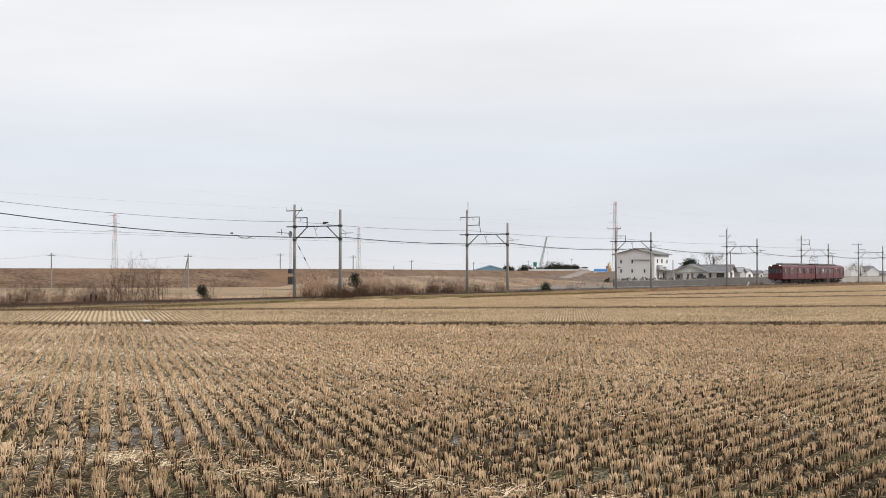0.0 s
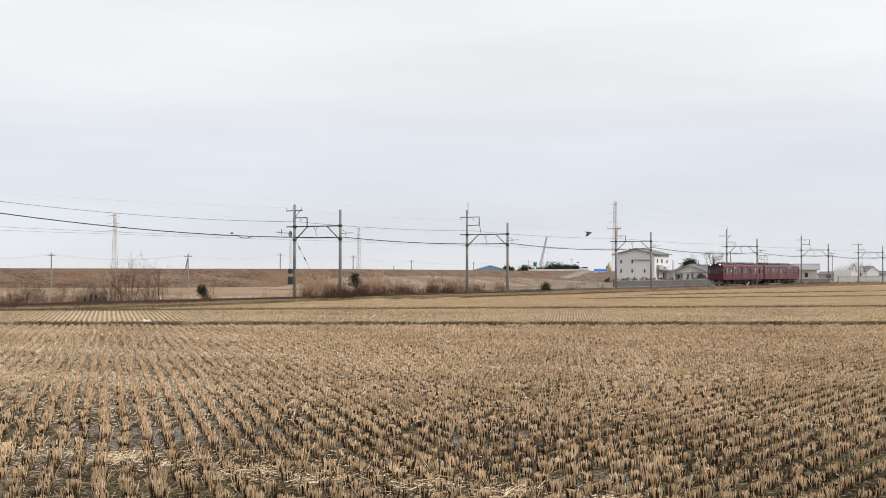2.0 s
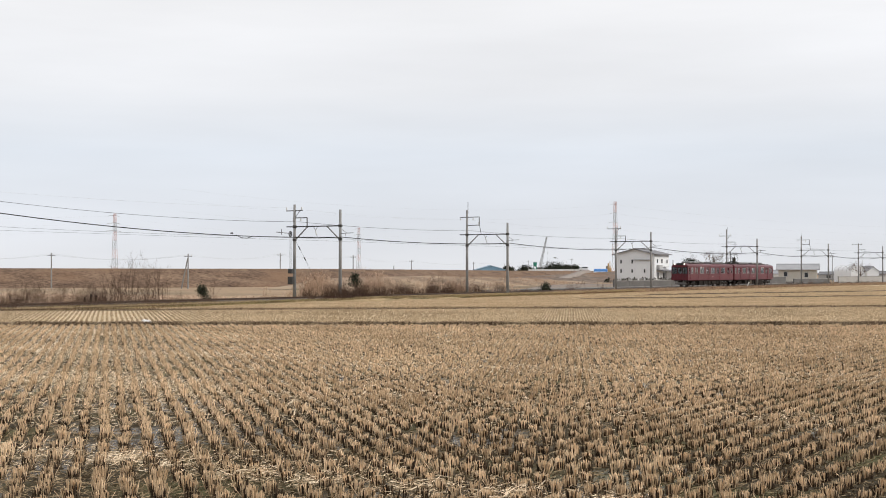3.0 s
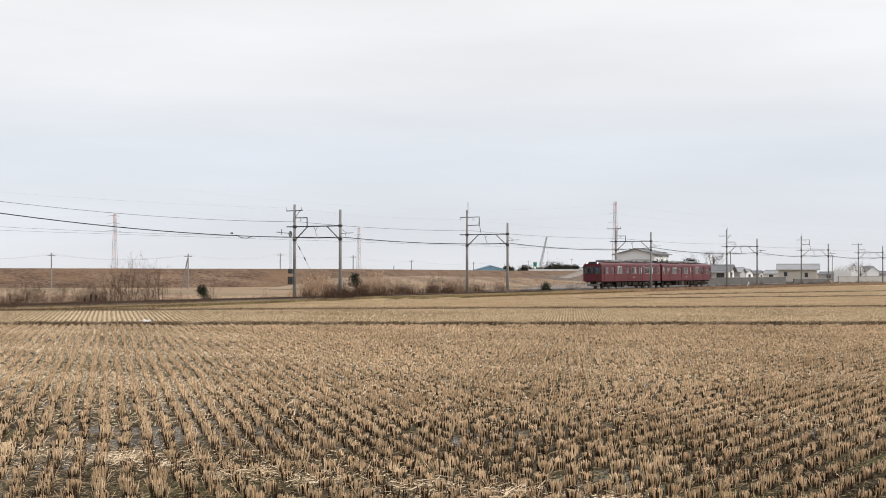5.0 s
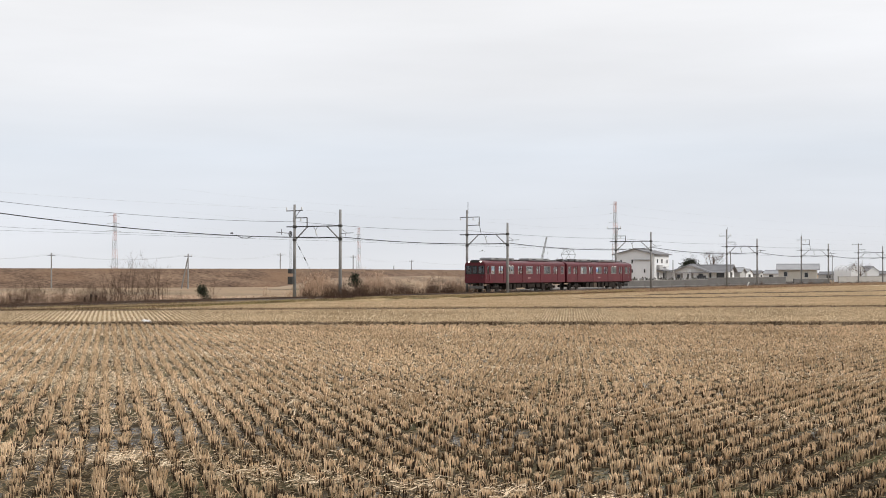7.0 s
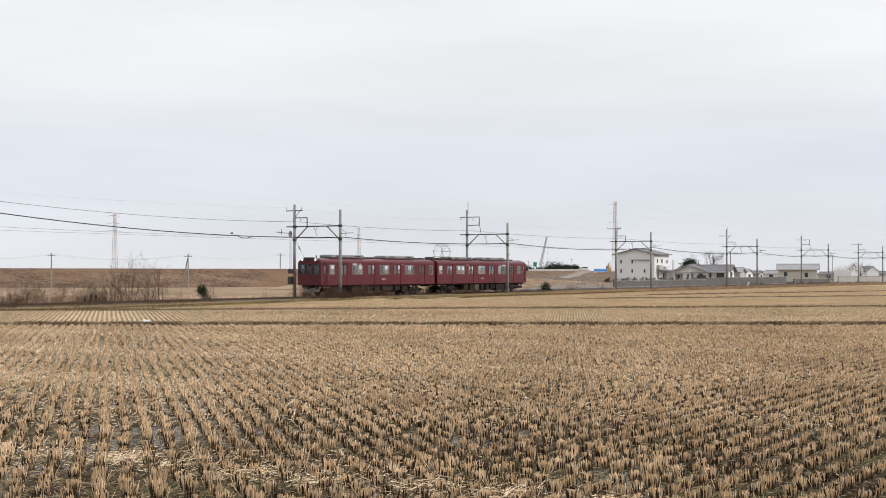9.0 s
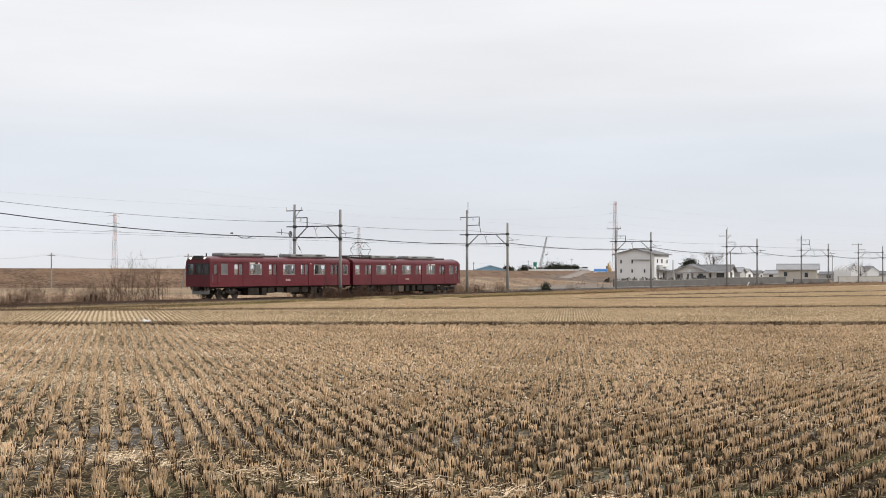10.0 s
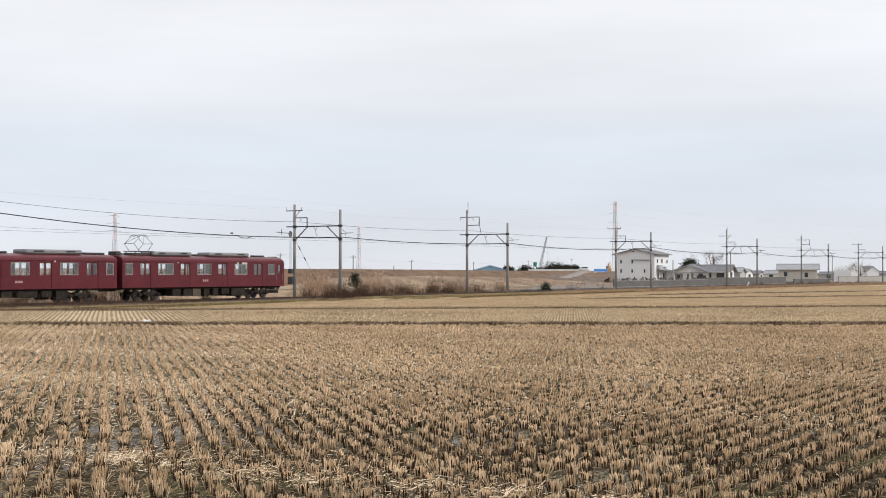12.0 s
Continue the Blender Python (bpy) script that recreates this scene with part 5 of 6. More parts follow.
def house(label, at, turn, w, d, h, rise, wall_mat, roof_mat, windows, base=0.0, name="house", over=0.5, group="houses"):
    """windows: (face, u, z, width, height); face 'f' the gable front, 's' the long side to the right, 'l' the left."""
    t = thing(name, label, "building", group)
    t.matrix_world = pose(*at, 0, 0, turn)
    b = bmesh.new()
    box(b, (0, 0, h / 2 + base / 2), (w, d, h - base))
    for s in (-1, 1):
        vs = [b.verts.new(p) for p in ((-w / 2, s * d / 2, h), (w / 2, s * d / 2, h), (0, s * d / 2, h + rise))]
        b.faces.new(vs if s < 0 else list(reversed(vs)))
    part("wall", b, wall_mat, t)
    part("foundation", boxed((0, 0, 0.15), (w + 0.12, d + 0.12, 0.5)), M_CONCDARK, t)
    part("roof", gable_roof(bmesh.new(), w, d, h, rise, over), roof_mat, t)
    for f, u, z, ww, hh in windows:
        if f == "f":
            c, fs, ps = (u, -d / 2, z), (ww + 0.16, 0.14, hh + 0.16), (ww, 0.17, hh)
        else:
            sx = 1 if f == "s" else -1
            c, fs, ps = (sx * w / 2, u, z), (0.14, ww + 0.16, hh + 0.16), (0.17, ww, hh)
        fr = part("window", boxed(c, fs), M_SILL, t)
        part("pane", boxed(c, ps), M_DARKGLASS, fr)
    return t


# tall white house
H1 = house("two-storey white plastered house with a low grey roof", at_xy(1137, 337), -27, 9.6, 11.5, 7.15, 1.15, M_PLASTER, M_TILE,
           [("f", -3.4, 5.35, 0.34, 0.85), ("f", -0.6, 5.35, 0.34, 0.85), ("f", -3.4, 3.1, 0.34, 0.8), ("f", -0.6, 3.1, 0.34, 0.8), ("f", 2.5, 3.1, 0.34, 0.8),
            ("s", -3.2, 5.5, 0.7, 0.9), ("s", 0.2, 5.5, 0.9, 0.9), ("s", -2.8, 1.9, 1.0, 1.6), ("s", 1.5, 1.9, 1.2, 1.6), ("s", 4.2, 5.4, 0.6, 0.8)], over=0.7)
part("canopy", boxed((1.9, -5.95, 5.75), (4.6, 0.5, 0.14), 0.02), M_TILE, H1, "slim dark canopy over the wall")
part("balcony", box(boxed((5.1, -2.6, 4.1), (0.9, 2.4, 0.9), 0.02), (5.1, 2.5, 4.1), (0.7, 2.6, 0.15), 0.02), M_PLASTERGREY, H1)
part("porch_roof", boxed((5.6, 0.5, 3.3), (1.7, 8.5, 0.16), 0.02, Matrix.Rotation(radians(8), 4, "Y")), M_TILE, H1)
part("lean_to", boxed((6.4, 4.9, 1.7), (3.0, 3.4, 3.4), 0.02), M_PLASTERGREY, H1)
part("downpipe", tubed((4.86, -5.7, 0.2), (4.86, -5.7, 7.0), 0.06), M_PLASTERGREY, H1)

# long low house made of several roofs
H2 = house("low single-storey pale house with grey tiled roofs", at_xy(1229, 324), -24, 8.4, 9.0, 3.0, 1.45, M_PLASTER, M_TILE,
           [("f", -2.7, 1.9, 1.0, 0.8), ("f", -0.4, 2.0, 0.35, 0.9), ("f", 2.6, 1.8, 1.1, 1.3), ("s", -2.6, 1.8, 1.4, 1.3), ("s", 1.2, 1.8, 1.6, 1.3)], over=0.8)
part("gable_panel", box(boxed((-1.75, -4.58, 3.05), (2.5, 0.16, 0.95), 0.02), (1.55, -4.58, 3.05), (2.6, 0.16, 0.95), 0.02), M_SILL, H2, "pale cladding panels under the gable")
part("verge_board", tube(tubed((-5.0, -5.32, 2.62), (0, -5.32, 4.46), 0.10, None, 4), (0, -5.32, 4.46), (5.0, -5.32, 2.62), 0.10, None, 4), M_SHEET, H2, "pale boards along the roof edge")
part("side_roof", boxed((-5.0, -3.2, 3.15), (2.4, 3.4, 0.16), 0.02), M_SHEET, H2)
part("side_room", boxed((-4.7, -3.0, 1.5), (1.6, 2.6, 3.0), 0.02), M_PLASTERGREY, H2)
part("fascia", boxed((0, -5.36, 2.70), (9.6, 0.10, 0.12)), M_SHEET, H2, "pale gutter board along the eaves")
for u in (-3.2, -1.9, 0.6):
    part("shutter", boxed((u, -4.56, 1.95), (0.5, 0.10, 1.2)), M_CONCDARK, H2, "grey window shutter")
# dark slab on the solid wall stands for the carport's shaded inside
part("carport_shade_panel", boxed((2.7, -4.55, 1.2), (2.2, 0.14, 1.7)), M_DARKGLASS, H2, "dark panel for the shade inside a carport in the front wall")
H3 = house("low pale annexe with a broad grey roof", at_xy(1262, 322), 66, 6.0, 8.5, 3.1, 1.2, M_PLASTER, M_TILE,
           [("l", -2.4, 1.9, 1.8, 1.7), ("l", 0.6, 1.9, 1.8, 1.7), ("l", 3.0, 1.9, 0.9, 1.7), ("f", 0, 2.2, 1.4, 1.2)], over=0.7)
for u in (-3.9, -1.3, 1.4, 3.9):
    part("porch_post", boxed((-4.1, u, 1.5), (0.16, 0.16, 2.6)), M_SILL, H3)
part("porch_roof", boxed((-3.9, 0, 2.85), (2.0, 9.0, 0.14), 0.02, Matrix.Rotation(radians(-6), 4, "Y")), M_SHEET, H3)
house("pale single-storey shed beside the annexe", at_xy(1292, 330), 62, 4.0, 6.0, 2.9, 0.8, M_PLASTERGREY, M_SHEET, [("l", 0, 1.9, 1.4, 1.2)], name="shed")
# barn with a sheet roof
house("beige clad barn with a pale sheet-metal roof", at_xy(1412, 362), 74, 6.4, 9.6, 3.6, 1.15, M_BEIGE, M_SHEET,
      [("l", 3.0, 2.3, 0.9, 1.2), ("l", -2.2, 2.1, 0.9, 1.2), ("f", -1.5, 2.2, 0.7, 1.4), ("f", 1.4, 2.6, 1.2, 0.9)], name="barn", over=0.7)
# white sheds at the end of the row
SH = house("white gabled storage shed", at_xy(1534, 400), 12, 3.6, 7.0, 3.1, 1.2, M_PLASTER, M_SHEET, [], name="shed", over=0.2)
qh = thing("polytunnel", "white rounded polytunnel greenhouse", "greenhouse")
qh.matrix_world = pose(*at_xy(1503, 402), 0, 0, 12)
pv = bmesh.new()
prev = None
for yy in (-5, -4.9, 0, 4.9, 5):
    ring = [pv.verts.new((2.2 * math.cos(math.pi * k / 14), yy, 3.0 + (1.7 if abs(yy) < 5 else 1.6) * math.sin(math.pi * k / 14))) for k in range(15)]
    ring = [pv.verts.new((2.2, yy, 0))] + ring + [pv.verts.new((-2.2, yy, 0))]
    if prev:
        for k in range(len(ring) - 1):
            pv.faces.new((prev[k], prev[k + 1], ring[k + 1], ring[k]))
    else:
        pv.faces.new(ring)
    prev = ring
pv.faces.new(list(reversed(prev)))
part("cover", pv, mat("tunnel_film", (0.70, 0.71, 0.72), (0.80, 0.81, 0.82), 0.5, 6, 0.5, 0.1), qh)
for yy in (-4.92, -2.4, 0.1, 2.6, 4.92):
    hoop = bmesh.new()
    for k in range(14):
        a0, a1 = math.pi * k / 14, math.pi * (k + 1) / 14
        tube(hoop, (2.22 * math.cos(a0), yy, 3.0 + 1.72 * math.sin(a0)), (2.22 * math.cos(a1), yy, 3.0 + 1.72 * math.sin(a1)), 0.03, None, 5)
    part("hoop", hoop, M_STEEL, qh)
# far cottages
for k, (px, dep, w, h, tr) in enumerate(((1312, 430, 5.5, 4.2, 50), (1330, 460, 6.5, 3.6, 60), (1352, 470, 7, 3.4, 40), (1369, 450, 5, 3.8, 55), (1308, 480, 6, 4.4, 70), (1470, 480, 7, 3.2, 60), (1484, 520, 6, 3.4, 30), (1556, 520, 8, 3.5, 60))):
    house("small distant pale house with a grey roof", at_xy(px, dep), tr, w * 0.8, w, h * 0.62, h * 0.24, M_PLASTERGREY if k % 3 else M_PLASTER, M_TILE if k % 3 else M_SHEET, [("l", 0, h * 0.4, 1.4, 1.0), ("f", 0, h * 0.4, 1.2, 1.0)], over=0.4)


def wall_along(name, label, s0, s1, off, top0, top1, material, thick=0.3, panel=6.0):
    """A wall beside the line in cast panels with joints and a coping."""
    t = thing(name, label, "wall", kind="structure")
    n = max(1, int((s1 - s0) / panel))
    for i in range(n):
        a, b = s0 + (s1 - s0) * i / n, s0 + (s1 - s0) * (i + 1) / n
        top = top0 + (top1 - top0) * (i + 0.5) / n
        o = part("panel", boxed((0, 0, top / 2 - 0.1), (b - a - 0.04, thick, top + 0.2), 0.0), material, t)
        o.matrix_basis = trk_pose((a + b) / 2, off)
        c = part("coping", boxed((0, 0, top + 0.06), (b - a - 0.02, thick + 0.1, 0.12), 0.0), M_CONCDARK, o)
    return t


wall_along("retaining_wall", "grey concrete retaining wall below the houses", 112, 158, 20, 1.15, 1.2, M_WALL)
wall_along("retaining_wall", "weathered grey concrete retaining wall along the lane", 158, 210, 20, 1.5, 1.6, M_WALL)
wall_along("retaining_wall", "low dark concrete wall before the barn", 210, 240, 18, 1.15, 1.05, M_WALL)
wall_along("low_wall", "pale low concrete wall near the sheds", 241, 300, 16, 1.55, 1.55, M_WALLPALE)
wall_along("low_kerb", "grey concrete kerb of the lane beside the track", 45, 200, 12, 0.28, 0.28, M_WALL, 0.4, 12)
# garden fence and potted shrubs on the retaining wall
fence = thing("garden_fence", "weathered grey picket fence on the retaining wall", "fence")
for k in range(46):
    o = part("picket", boxed((0, 0, 1.45), (0.30, 0.05, 0.38)), M_CONCDARK, fence)
    o.matrix_basis = trk_pose(112.6 + k * 0.98, 20.0)
for k in range(16):
    p = trk(113 + k * 2.9 + (k % 3) * 0.5, 21.5, 1.2)
    leafy("garden_shrub", "small dark garden shrub above the wall", (p.x, p.y, 1.0), 0.55, 0.6, 200 + k, 120, 0.16, 0.05)

# ---- works on the levee ----
def lattice(bm, base, top, w0, w1, n, r=0.06):
    """A square lattice mast between two points."""
    base, top = Vector(base), Vector(top)
    d = (top - base).normalized()
    sx = d.orthogonal().normalized()
    sy = d.cross(sx)
    def ring(k):
        w = (w0 + (w1 - w0) * k / n) / 2
        c = base.lerp(top, k / n)
        return [c + sx * w * i + sy * w * j for i, j in ((-1, -1), (1, -1), (1, 1), (-1, 1))]
    rings = [ring(k) for k in range(n + 1)]
    for a, b in zip(rings, rings[1:]):
        for i in range(4):
            tube(bm, a[i], b[i], r, r, 4)
            tube(bm, a[i], b[(i + 1) % 4], r * 0.6, r * 0.6, 4)
            tube(bm, b[i], b[(i + 1) % 4], r * 0.5, r * 0.5, 4)
    return bm


cr_t = thing("crawler_crane", "distant crawler crane with a raised pale boom", "crane")
cx, cy, cz = at_xy(955, 900, 3.4)
part("boom", lattice(bmesh.new(), (cx, cy, cz + 1.5), (cx + 4.6, cy, 25.6), 1.3, 0.6, 12, 0.085), M_STEEL, cr_t)
part("cab", boxed((cx - 1, cy, cz + 1.6), (3.0, 2.5, 1.8), 0.3), M_STEEL, cr_t)
part("track", boxed((cx - 1.5, cy, cz + 0.4), (6, 4, 0.9), 0.3), M_UNDER, cr_t)
part("hoist_rope", tubed((cx + 4.6, cy, 25.4), (cx + 5.4, cy, 9), 0.03, None, 4), M_WIRE, cr_t)
tk = thing("water_tank", "green water tank on legs", "tank")
tx, ty, tz = at_xy(947, 880, 3.3)
part("tank", tubed((tx, ty, tz + 3.2), (tx, ty, tz + 5.8), 1.0, 1.25, 14), M_TANK, tk)
for i in (-0.8, 0.8):
    for j in (-0.8, 0.8):
        part("leg", tubed((tx + i, ty + j, tz - 1), (tx + i, ty + j, tz + 3.5), 0.2, None, 6), M_TANK, tk)
bs = house("blue-roofed long workshop behind the levee", at_xy(866, 640), 6, 13.2, 10, 4.0, 1.8, M_BLUE, M_BLUEPALE, [("f", -2.4, 3.0, 1.6, 0.8), ("f", 2.4, 3.0, 1.6, 0.8)], name="workshop", over=0.4)
st = thing("site_hoarding", "long white site hoarding on the levee", "hoarding")
for k in range(17):
    part("board", boxed(at_xy(937 + k * 5.9, 860, 3.9), (1.9, 0.15, 1.4)), M_PLASTER, st)
tp = thing("tarpaulin_stack", "stack under a bright blue tarpaulin", "stack")
tx, ty, tz = at_xy(1063, 505, 3.35)
part("sheet", boxed((tx, ty, tz), (4.8, 2, 1.25), 0.25), M_TARP, tp)
part("edge", boxed((tx - 0.1, ty - 0.2, tz - 0.55), (5.1, 2.2, 0.3), 0.1), M_PLASTER, tp)
mc = thing("piling_machine", "yellow construction machine on the levee", "machine")
mx_, my_, mz_ = at_xy(1078, 520, 2.9)
part("body", box(box(boxed((mx_, my_, mz_ + 0.7), (1.6, 1.5, 1.6), 0.15), (mx_ - 0.3, my_, mz_ + 2.2), (0.55, 0.6, 2.0), 0.1), (mx_ + 0.35, my_, mz_ + 1.8), (0.4, 0.5, 0.9), 0.08), M_YELLOW, mc)
part("hopper", boxed((mx_ - 0.9, my_, mz_ + 1.5), (0.5, 0.9, 1.2), 0.05), M_STEEL, mc)
part("mast", tubed((mx_ + 0.3, my_, mz_), (mx_ + 0.3, my_, mz_ + 4.0), 0.14, None, 6), M_YELLOW, mc)


def far_vehicle(px, dep, z, paint, label):
    t = thing("parked_van", label, "van", "parked vans")
    t.location = at_xy(px, dep, z)
    part("body", box(boxed((0, 0, 0.75), (3.6, 1.6, 0.7), 0.15), (0.3, 0, 1.4), (2.6, 1.5, 0.75), 0.2), paint, t)
    part("window", box(boxed((0.3, -0.76, 1.45), (2.2, 0.06, 0.4)), (0.3, 0.76, 1.45), (2.2, 0.06, 0.4)), M_DARKGLASS, t)
    for i in (-1.2, 1.2):
        for j in (-0.75, 0.75):
            part("wheel", tubed((i, j - 0.1, 0.32), (i, j + 0.1, 0.32), 0.32, 0.32, 12), M_RUBBER, t)


far_vehicle(1008, 440, 0.25, M_PLASTER, "white van parked at the foot of the ramp")
far_vehicle(1033, 505, 3.0, M_PLASTER, "white van at the top of the ramp")


# ---- pylons and utility poles ----
def pylon(px, dep, top, label="distant lattice transmission tower with faded red and white bands"):
    t = thing("pylon", label, "pylon", "pylons")
    x, y, _ = at_xy(px, dep)
    n = 7
    for k in range(n):
        z0, z1 = top * k / n, top * (k + 1) / n
        wa = 1.9 * (1 - k / n) ** 1.2 + 1.2
        wb = 1.9 * (1 - (k + 1) / n) ** 1.2 + 1.2
        part("section", lattice(bmesh.new(), (x, y, z0), (x, y, z1), wa, wb, 2, 0.10), M_PYLONRED if k % 2 == 0 else M_PYLON, t)
    for k, w in ((0.72, 4.2), (0.84, 3.6), (0.96, 3.0)):
        part("crossarm", tube(tubed((x - w, y - 1.5 * w, top * k), (x, y, top * k + 0.6), 0.12, None, 4), (x, y, top * k + 0.6), (x + w * 0.6, y + 1.5 * w, top * k), 0.12, None, 4), M_PYLON, t)
    return x, y, top


P1 = pylon(203, 880, 40.0)
P2 = pylon(635, 1150, 40.0)
P3 = pylon(1089, 800, 43.5)
pw = thing("transmission_lines", "thin pale transmission lines between the towers", "wire")
for (ax, ay, at_), (bx, by, bt) in (((-620, 700, 44), P1), (P1, P2), (P3, (-120, 620, 42)), (P3, (420, 1000, 38)), (P2, (700, 1500, 36))):
    for k in (0.96, 0.84, 0.72):
        part("line", strip_wire(bmesh.new(), (ax, ay, at_ * k), (bx, by, bt * k), 6.0, 0.013, 14, 4), M_WIREPALE, pw)


def utility_pole(px, dep, top, z0=-0.1, strut=False, arms=1):
    t = thing("utility_pole", "slim concrete utility pole with a crossarm", "utility pole", "utility poles")
    t.location = at_xy(px, dep, 0)
    part("pole", tubed((0, 0, z0), (0, 0, top), 0.14, 0.09, 8), M_CONC, t)
    for k in range(arms):
        a = part("crossarm", boxed((0, 0, top - 0.45 - 0.7 * k), (1.35, 0.08, 0.08)), M_DARKSTEEL, t)
        for dx in (-0.58, -0.2, 0.58):
            part("insulator", tubed((dx, 0, top - 0.40 - 0.7 * k), (dx, 0, top - 0.16 - 0.7 * k), 0.05, 0.04, 6), M_PORCELAIN, a)
    if strut:
        part("strut", tubed((-1.15, 0, z0), (-0.05, 0, top - 0.7), 0.12, 0.10, 8), M_CONCDARK, t)
    return Vector(at_xy(px, dep, top - 0.2))


UP = [utility_pole(-160, 236, 6.0), utility_pole(91, 240, 6.1), utility_pole(333, 236, 5.9, strut=True), utility_pole(496, 300, 6.9, 2.5), utility_pole(625, 330, 6.8, 2.5), utility_pole(728, 420, 6.5, 2.5), utility_pole(838, 560, 6.8, 2.5), utility_pole(935, 640, 8.2, 2.5), utility_pole(1012, 640, 9.0, 2.5)]
utility_pole(697, 440, 4.8, 2.5, arms=0)
utility_pole(1293, 300, 7.2)
utility_pole(1473, 420, 8.0)
utility_pole(1191, 300, 5.4, arms=0)
ul = thing("utility_lines", "thin utility wires between the poles", "wire")
for a, b in zip(UP, UP[1:]):
    for dx in (-0.7, 0.7):
        part("line", strip_wire(bmesh.new(), a + Vector((dx, 0, 0)), b + Vector((dx, 0, 0)), 0.9, 0.012, 10, 4), M_WIREPALE, ul)

# small white litter on the plot and a marker post by the line
lt = part("plastic_bag", boxed((0, 0, 0.07), (0.34, 0.2, 0.15), 0.06), M_PLASTER)
lt.matrix_world = pose(-9.9, 46.2, Z2 + 0.02, 4, 6, 20)
tagged(lt, "crumpled white plastic bag on the stubble", "bag")
mk = thing("marker_post", "white bent marker post beside the track", "post")
mk.location = trk(113, -3.6, 0.0)
part("post", tube(tubed((0, 0, -0.05), (0.1, 0, 0.7), 0.09), (0.1, 0, 0.7), (0.32, 0, 1.1), 0.09), M_WHITE, mk)
for s, o, h in ((-28.8, 2.6, 1.0), (-28.2, 2.7, 0.9), (-29.5, 2.6, 0.75)):
    ps = thing("sleeper_stump", "dark wooden stump beside the rails", "post")
    ps.matrix_world = trk_pose(s, o)
    part("stump", boxed((0, 0, h / 2), (0.12, 0.12, h), 0.01), M_UNDER, ps)


# ---- birds ----
M_FEATHER = mat("black_feather", (0.010, 0.010, 0.012), (0.03, 0.03, 0.034), 3, 20, 0.6, 0.0)
M_FEATHERGREY = mat("grey_feather", (0.06, 0.055, 0.05), (0.15, 0.14, 0.13), 3, 20, 0.7, 0.0)


def bird(label, size, material):
    """Body along local x with tail and beak, two wings hinged at the shoulders."""
    t = thing("bird", label, "bird")
    b = bmesh.new()
    bmesh.ops.create_uvsphere(b, u_segments=12, v_segments=8, radius=1.0)
    bmesh.ops.transform(b, matrix=Matrix.Diagonal((0.20 * size, 0.075 * size, 0.075 * size, 1)), verts=b.verts)
    part("body", b, material, t, smooth=True)
    part("head", tube(tubed((0.14 * size, 0, 0.03 * size), (0.25 * size, 0, 0.05 * size), 0.06 * size, 0.05 * size, 10), (0.25 * size, 0, 0.05 * size), (0.33 * size, 0, 0.035 * size), 0.028 * size, 0.006 * size, 8), material, t)
    tl = bmesh.new()
    box(tl, (-0.28 * size, 0, 0.0), (0.2 * size, 0.11 * size, 0.02 * size), 0.005)
    part("tail", tl, material, t)
    wings = []
    for s in (-1, 1):
        w = bmesh.new()
        prof = ((0.0, 0.10, -0.10), (0.2, 0.13, -0.09), (0.38, 0.08, -0.10), (0.50, -0.02, -0.10))
        up = [[w.verts.new((x * size, s * y * size, z)) for y, x0, x1 in prof for x in (x0, x1)] for z in (0.008 * size, -0.008 * size)]
        for k in range(3):
            for ring in up:
                w.faces.new((ring[2 * k], ring[2 * k + 1], ring[2 * k + 3], ring[2 * k + 2]))
            for e in (0, 1):
                w.faces.new((up[0][2 * k + e], up[0][2 * k + 2 + e], up[1][2 * k + 2 + e], up[1][2 * k + e]))
        w.faces.new((up[0][6], up[0][7], up[1][7], up[1][6]))
        bmesh.ops.recalc_face_normals(w, faces=w.faces)
        wings.append((part("wing", w, material, t), s))
    return t, wings


CROW, CROW_WINGS = bird("black crow in flapping flight", 1.12, M_FEATHER)
KITE, KITE_WINGS = bird("small dark grey bird gliding far off", 1.1, M_FEATHERGREY)


def sky_place(px, py, depth):
    """A place in the air from its sideways and upward tangents."""
    return Vector(((px - 784) / 2450 * depth, depth, EYE[2] + (482 - py) / 2450 * depth))


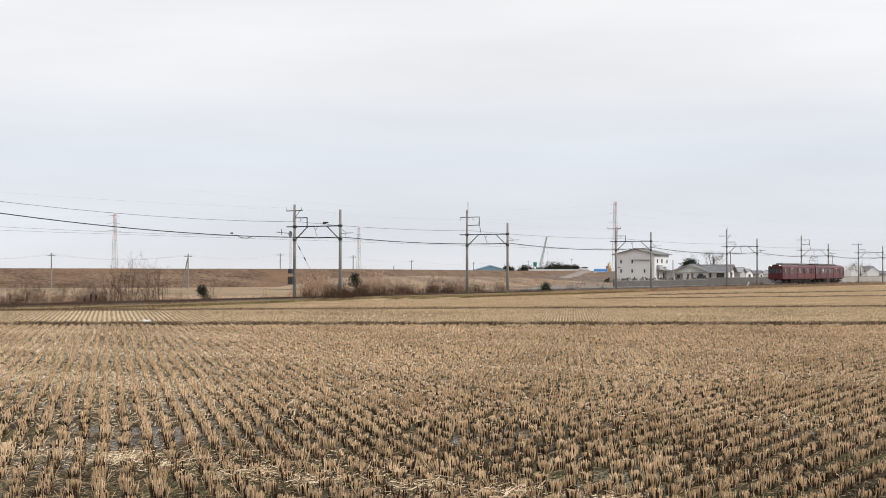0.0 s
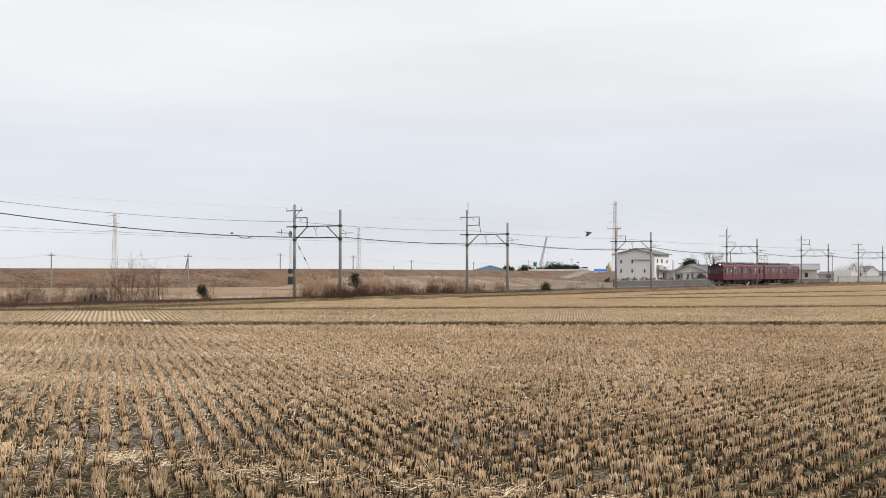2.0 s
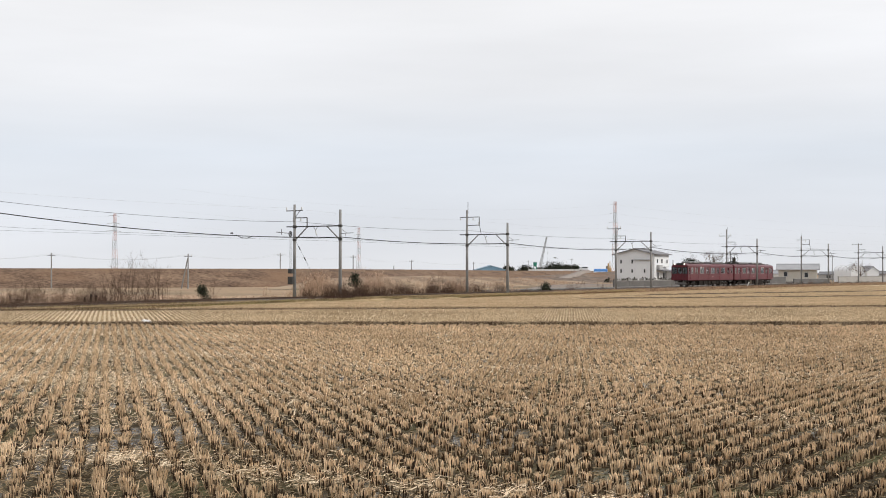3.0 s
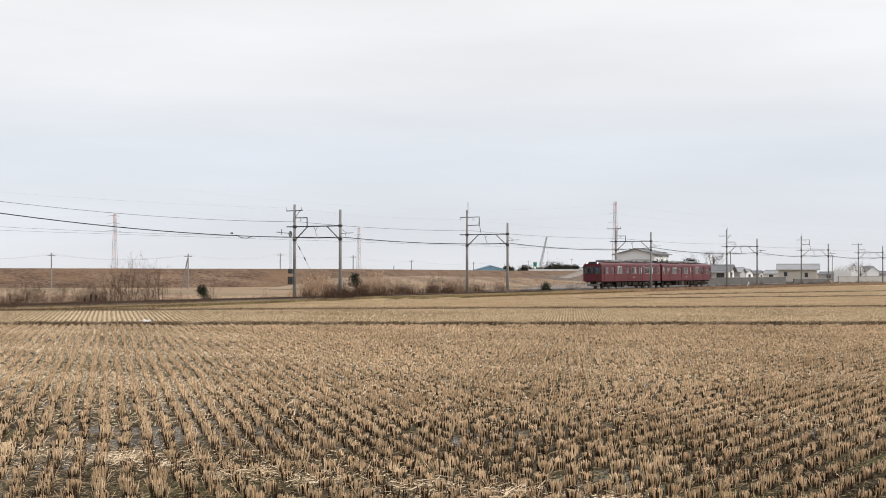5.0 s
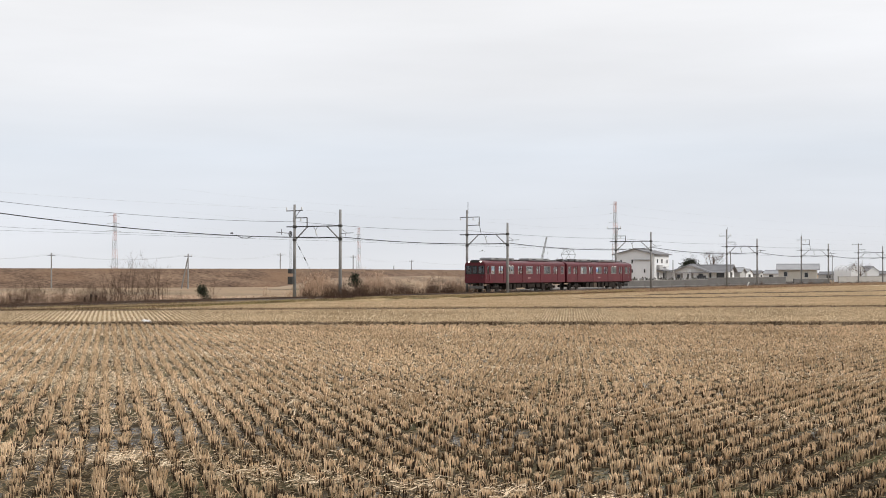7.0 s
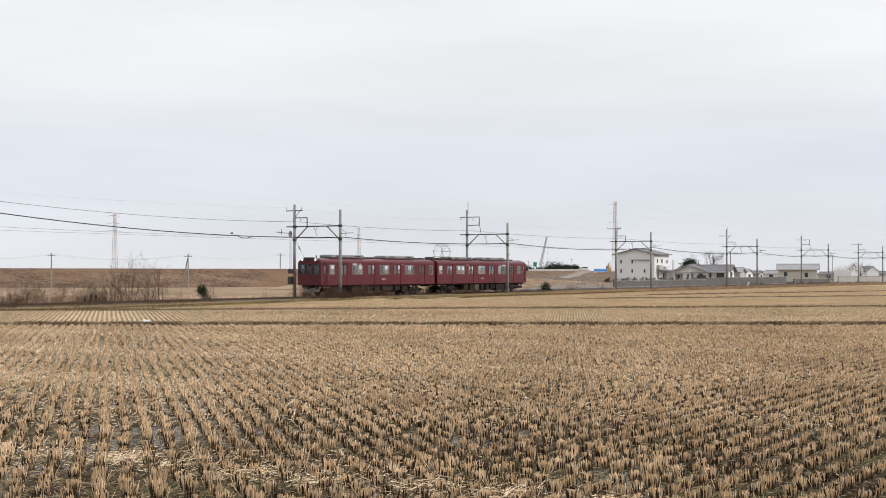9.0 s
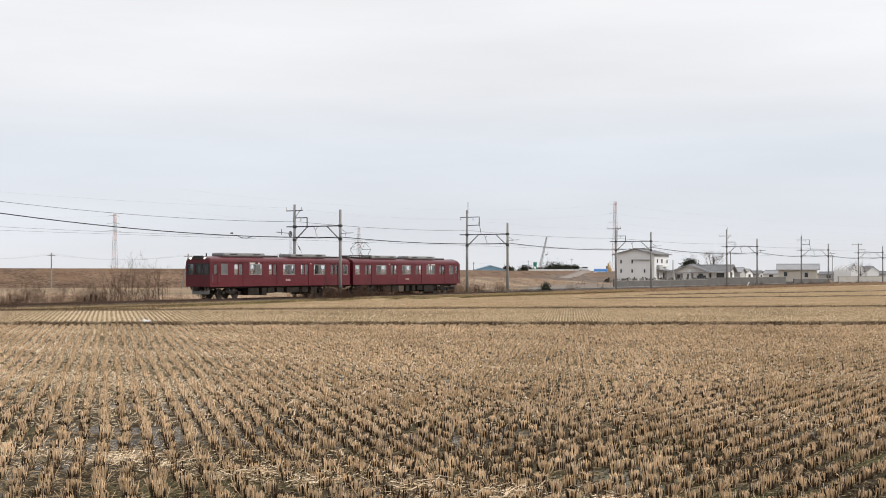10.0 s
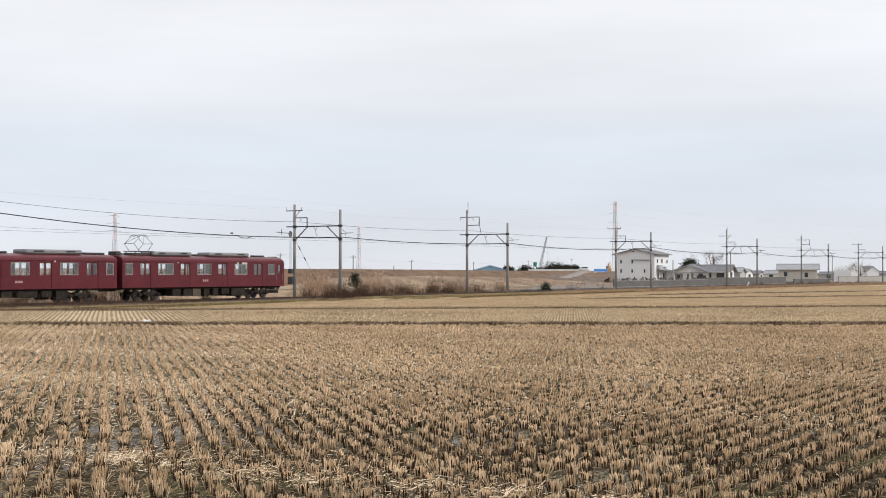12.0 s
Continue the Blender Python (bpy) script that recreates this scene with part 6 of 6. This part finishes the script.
CROW_WAY = [(0.0, 575, 395), (0.4, 668, 394), (0.8, 763, 394), (1.2, 857, 394), (1.6, 949, 391), (1.8, 997, 398), (2.0, 1041, 412), (2.2, 1090, 427), (2.4, 1139, 437), (2.6, 1190, 444),
            (2.8, 1242, 453), (3.0, 1298, 464), (3.2, 1352, 474), (3.6, 1455, 484), (4.2, 1610, 484), (6.0, 2050, 470), (12.0, 3400, 440)]
KITE_WAY = [(0.0, 1096, 474), (0.8, 1068, 471), (1.6, 1038, 468), (2.0, 1023, 465), (2.5, 1005, 459), (2.8, 992, 457), (3.2, 973, 456), (4.0, 935, 453), (4.8, 906, 450), (5.4, 886, 446), (6.0, 871, 444), (6.6, 860, 443),
            (7.2, 852, 445), (8.0, 862, 449), (8.8, 890, 451), (9.5, 928, 452), (10.2, 983, 451), (11.0, 1045, 449), (12.0, 1120, 446)]


# ---- what moves ----
def motions():
    rows = []
    for k in range(121):
        t = k / 10
        s = TRAIN_S - TRAIN_V * t + 0.3 + 0.4 * math.cos(math.pi * t / 12)     # it gathers a little speed
        rows.append((t, s))
    walk(LEAD_CAR, [(t, trk_pose(s, 0, RAIL)) for t, s in rows])
    walk(TAIL_CAR, [(t, trk_pose(s + CAR_L + 0.6, 0, RAIL)) for t, s in rows])
    step = 1 / 30
    for wheels, sign in ((LEAD_WHEELS, -1), (TAIL_WHEELS, 1)):
        for ob, at in wheels:
            turn = -math.degrees(TRAIN_V / 0.43)
            walk(ob, [(k * step, pose(*at, 0, sign * -turn * k * step, 0)) for k in range(361)])
    for ob, wings, way, depth, beat, swing in ((CROW, CROW_WINGS, CROW_WAY, 125, 0.42, 48), (KITE, KITE_WINGS, KITE_WAY, 255, 0.8, 22)):
        path = [(t, sky_place(px, py, depth)) for t, px, py in way]
        rows = []
        for (t, p), (_, q) in zip(path, path[1:]):
            d = q - p
            rows.append((t, Matrix.Translation(p) @ pose(0, 0, 0, 0, -math.degrees(math.atan2(d.z, math.hypot(d.x, d.y))), math.degrees(math.atan2(d.y, d.x)))))
        rows.append((path[-1][0], Matrix.Translation(path[-1][1]) @ rows[-1][1].to_quaternion().to_matrix().to_4x4()))
        if ob is KITE:
            turned = []
            for t, m in rows:
                face = 180 if t < 6.6 else (100 if t < 7.2 else (50 if t < 8.0 else 0))
                turned.append((t, Matrix.Translation(m.translation) @ pose(0, 0, 0, 0, 0, face)))
            rows = turned
        walk(ob, rows)
        for w, side in wings:
            walk(w, [(k / 10, pose(0, 0, 0.02, side * (8 + swing * math.sin(2 * math.pi * k / 10 / beat)), 0, 0)) for k in range(121)])


motions()
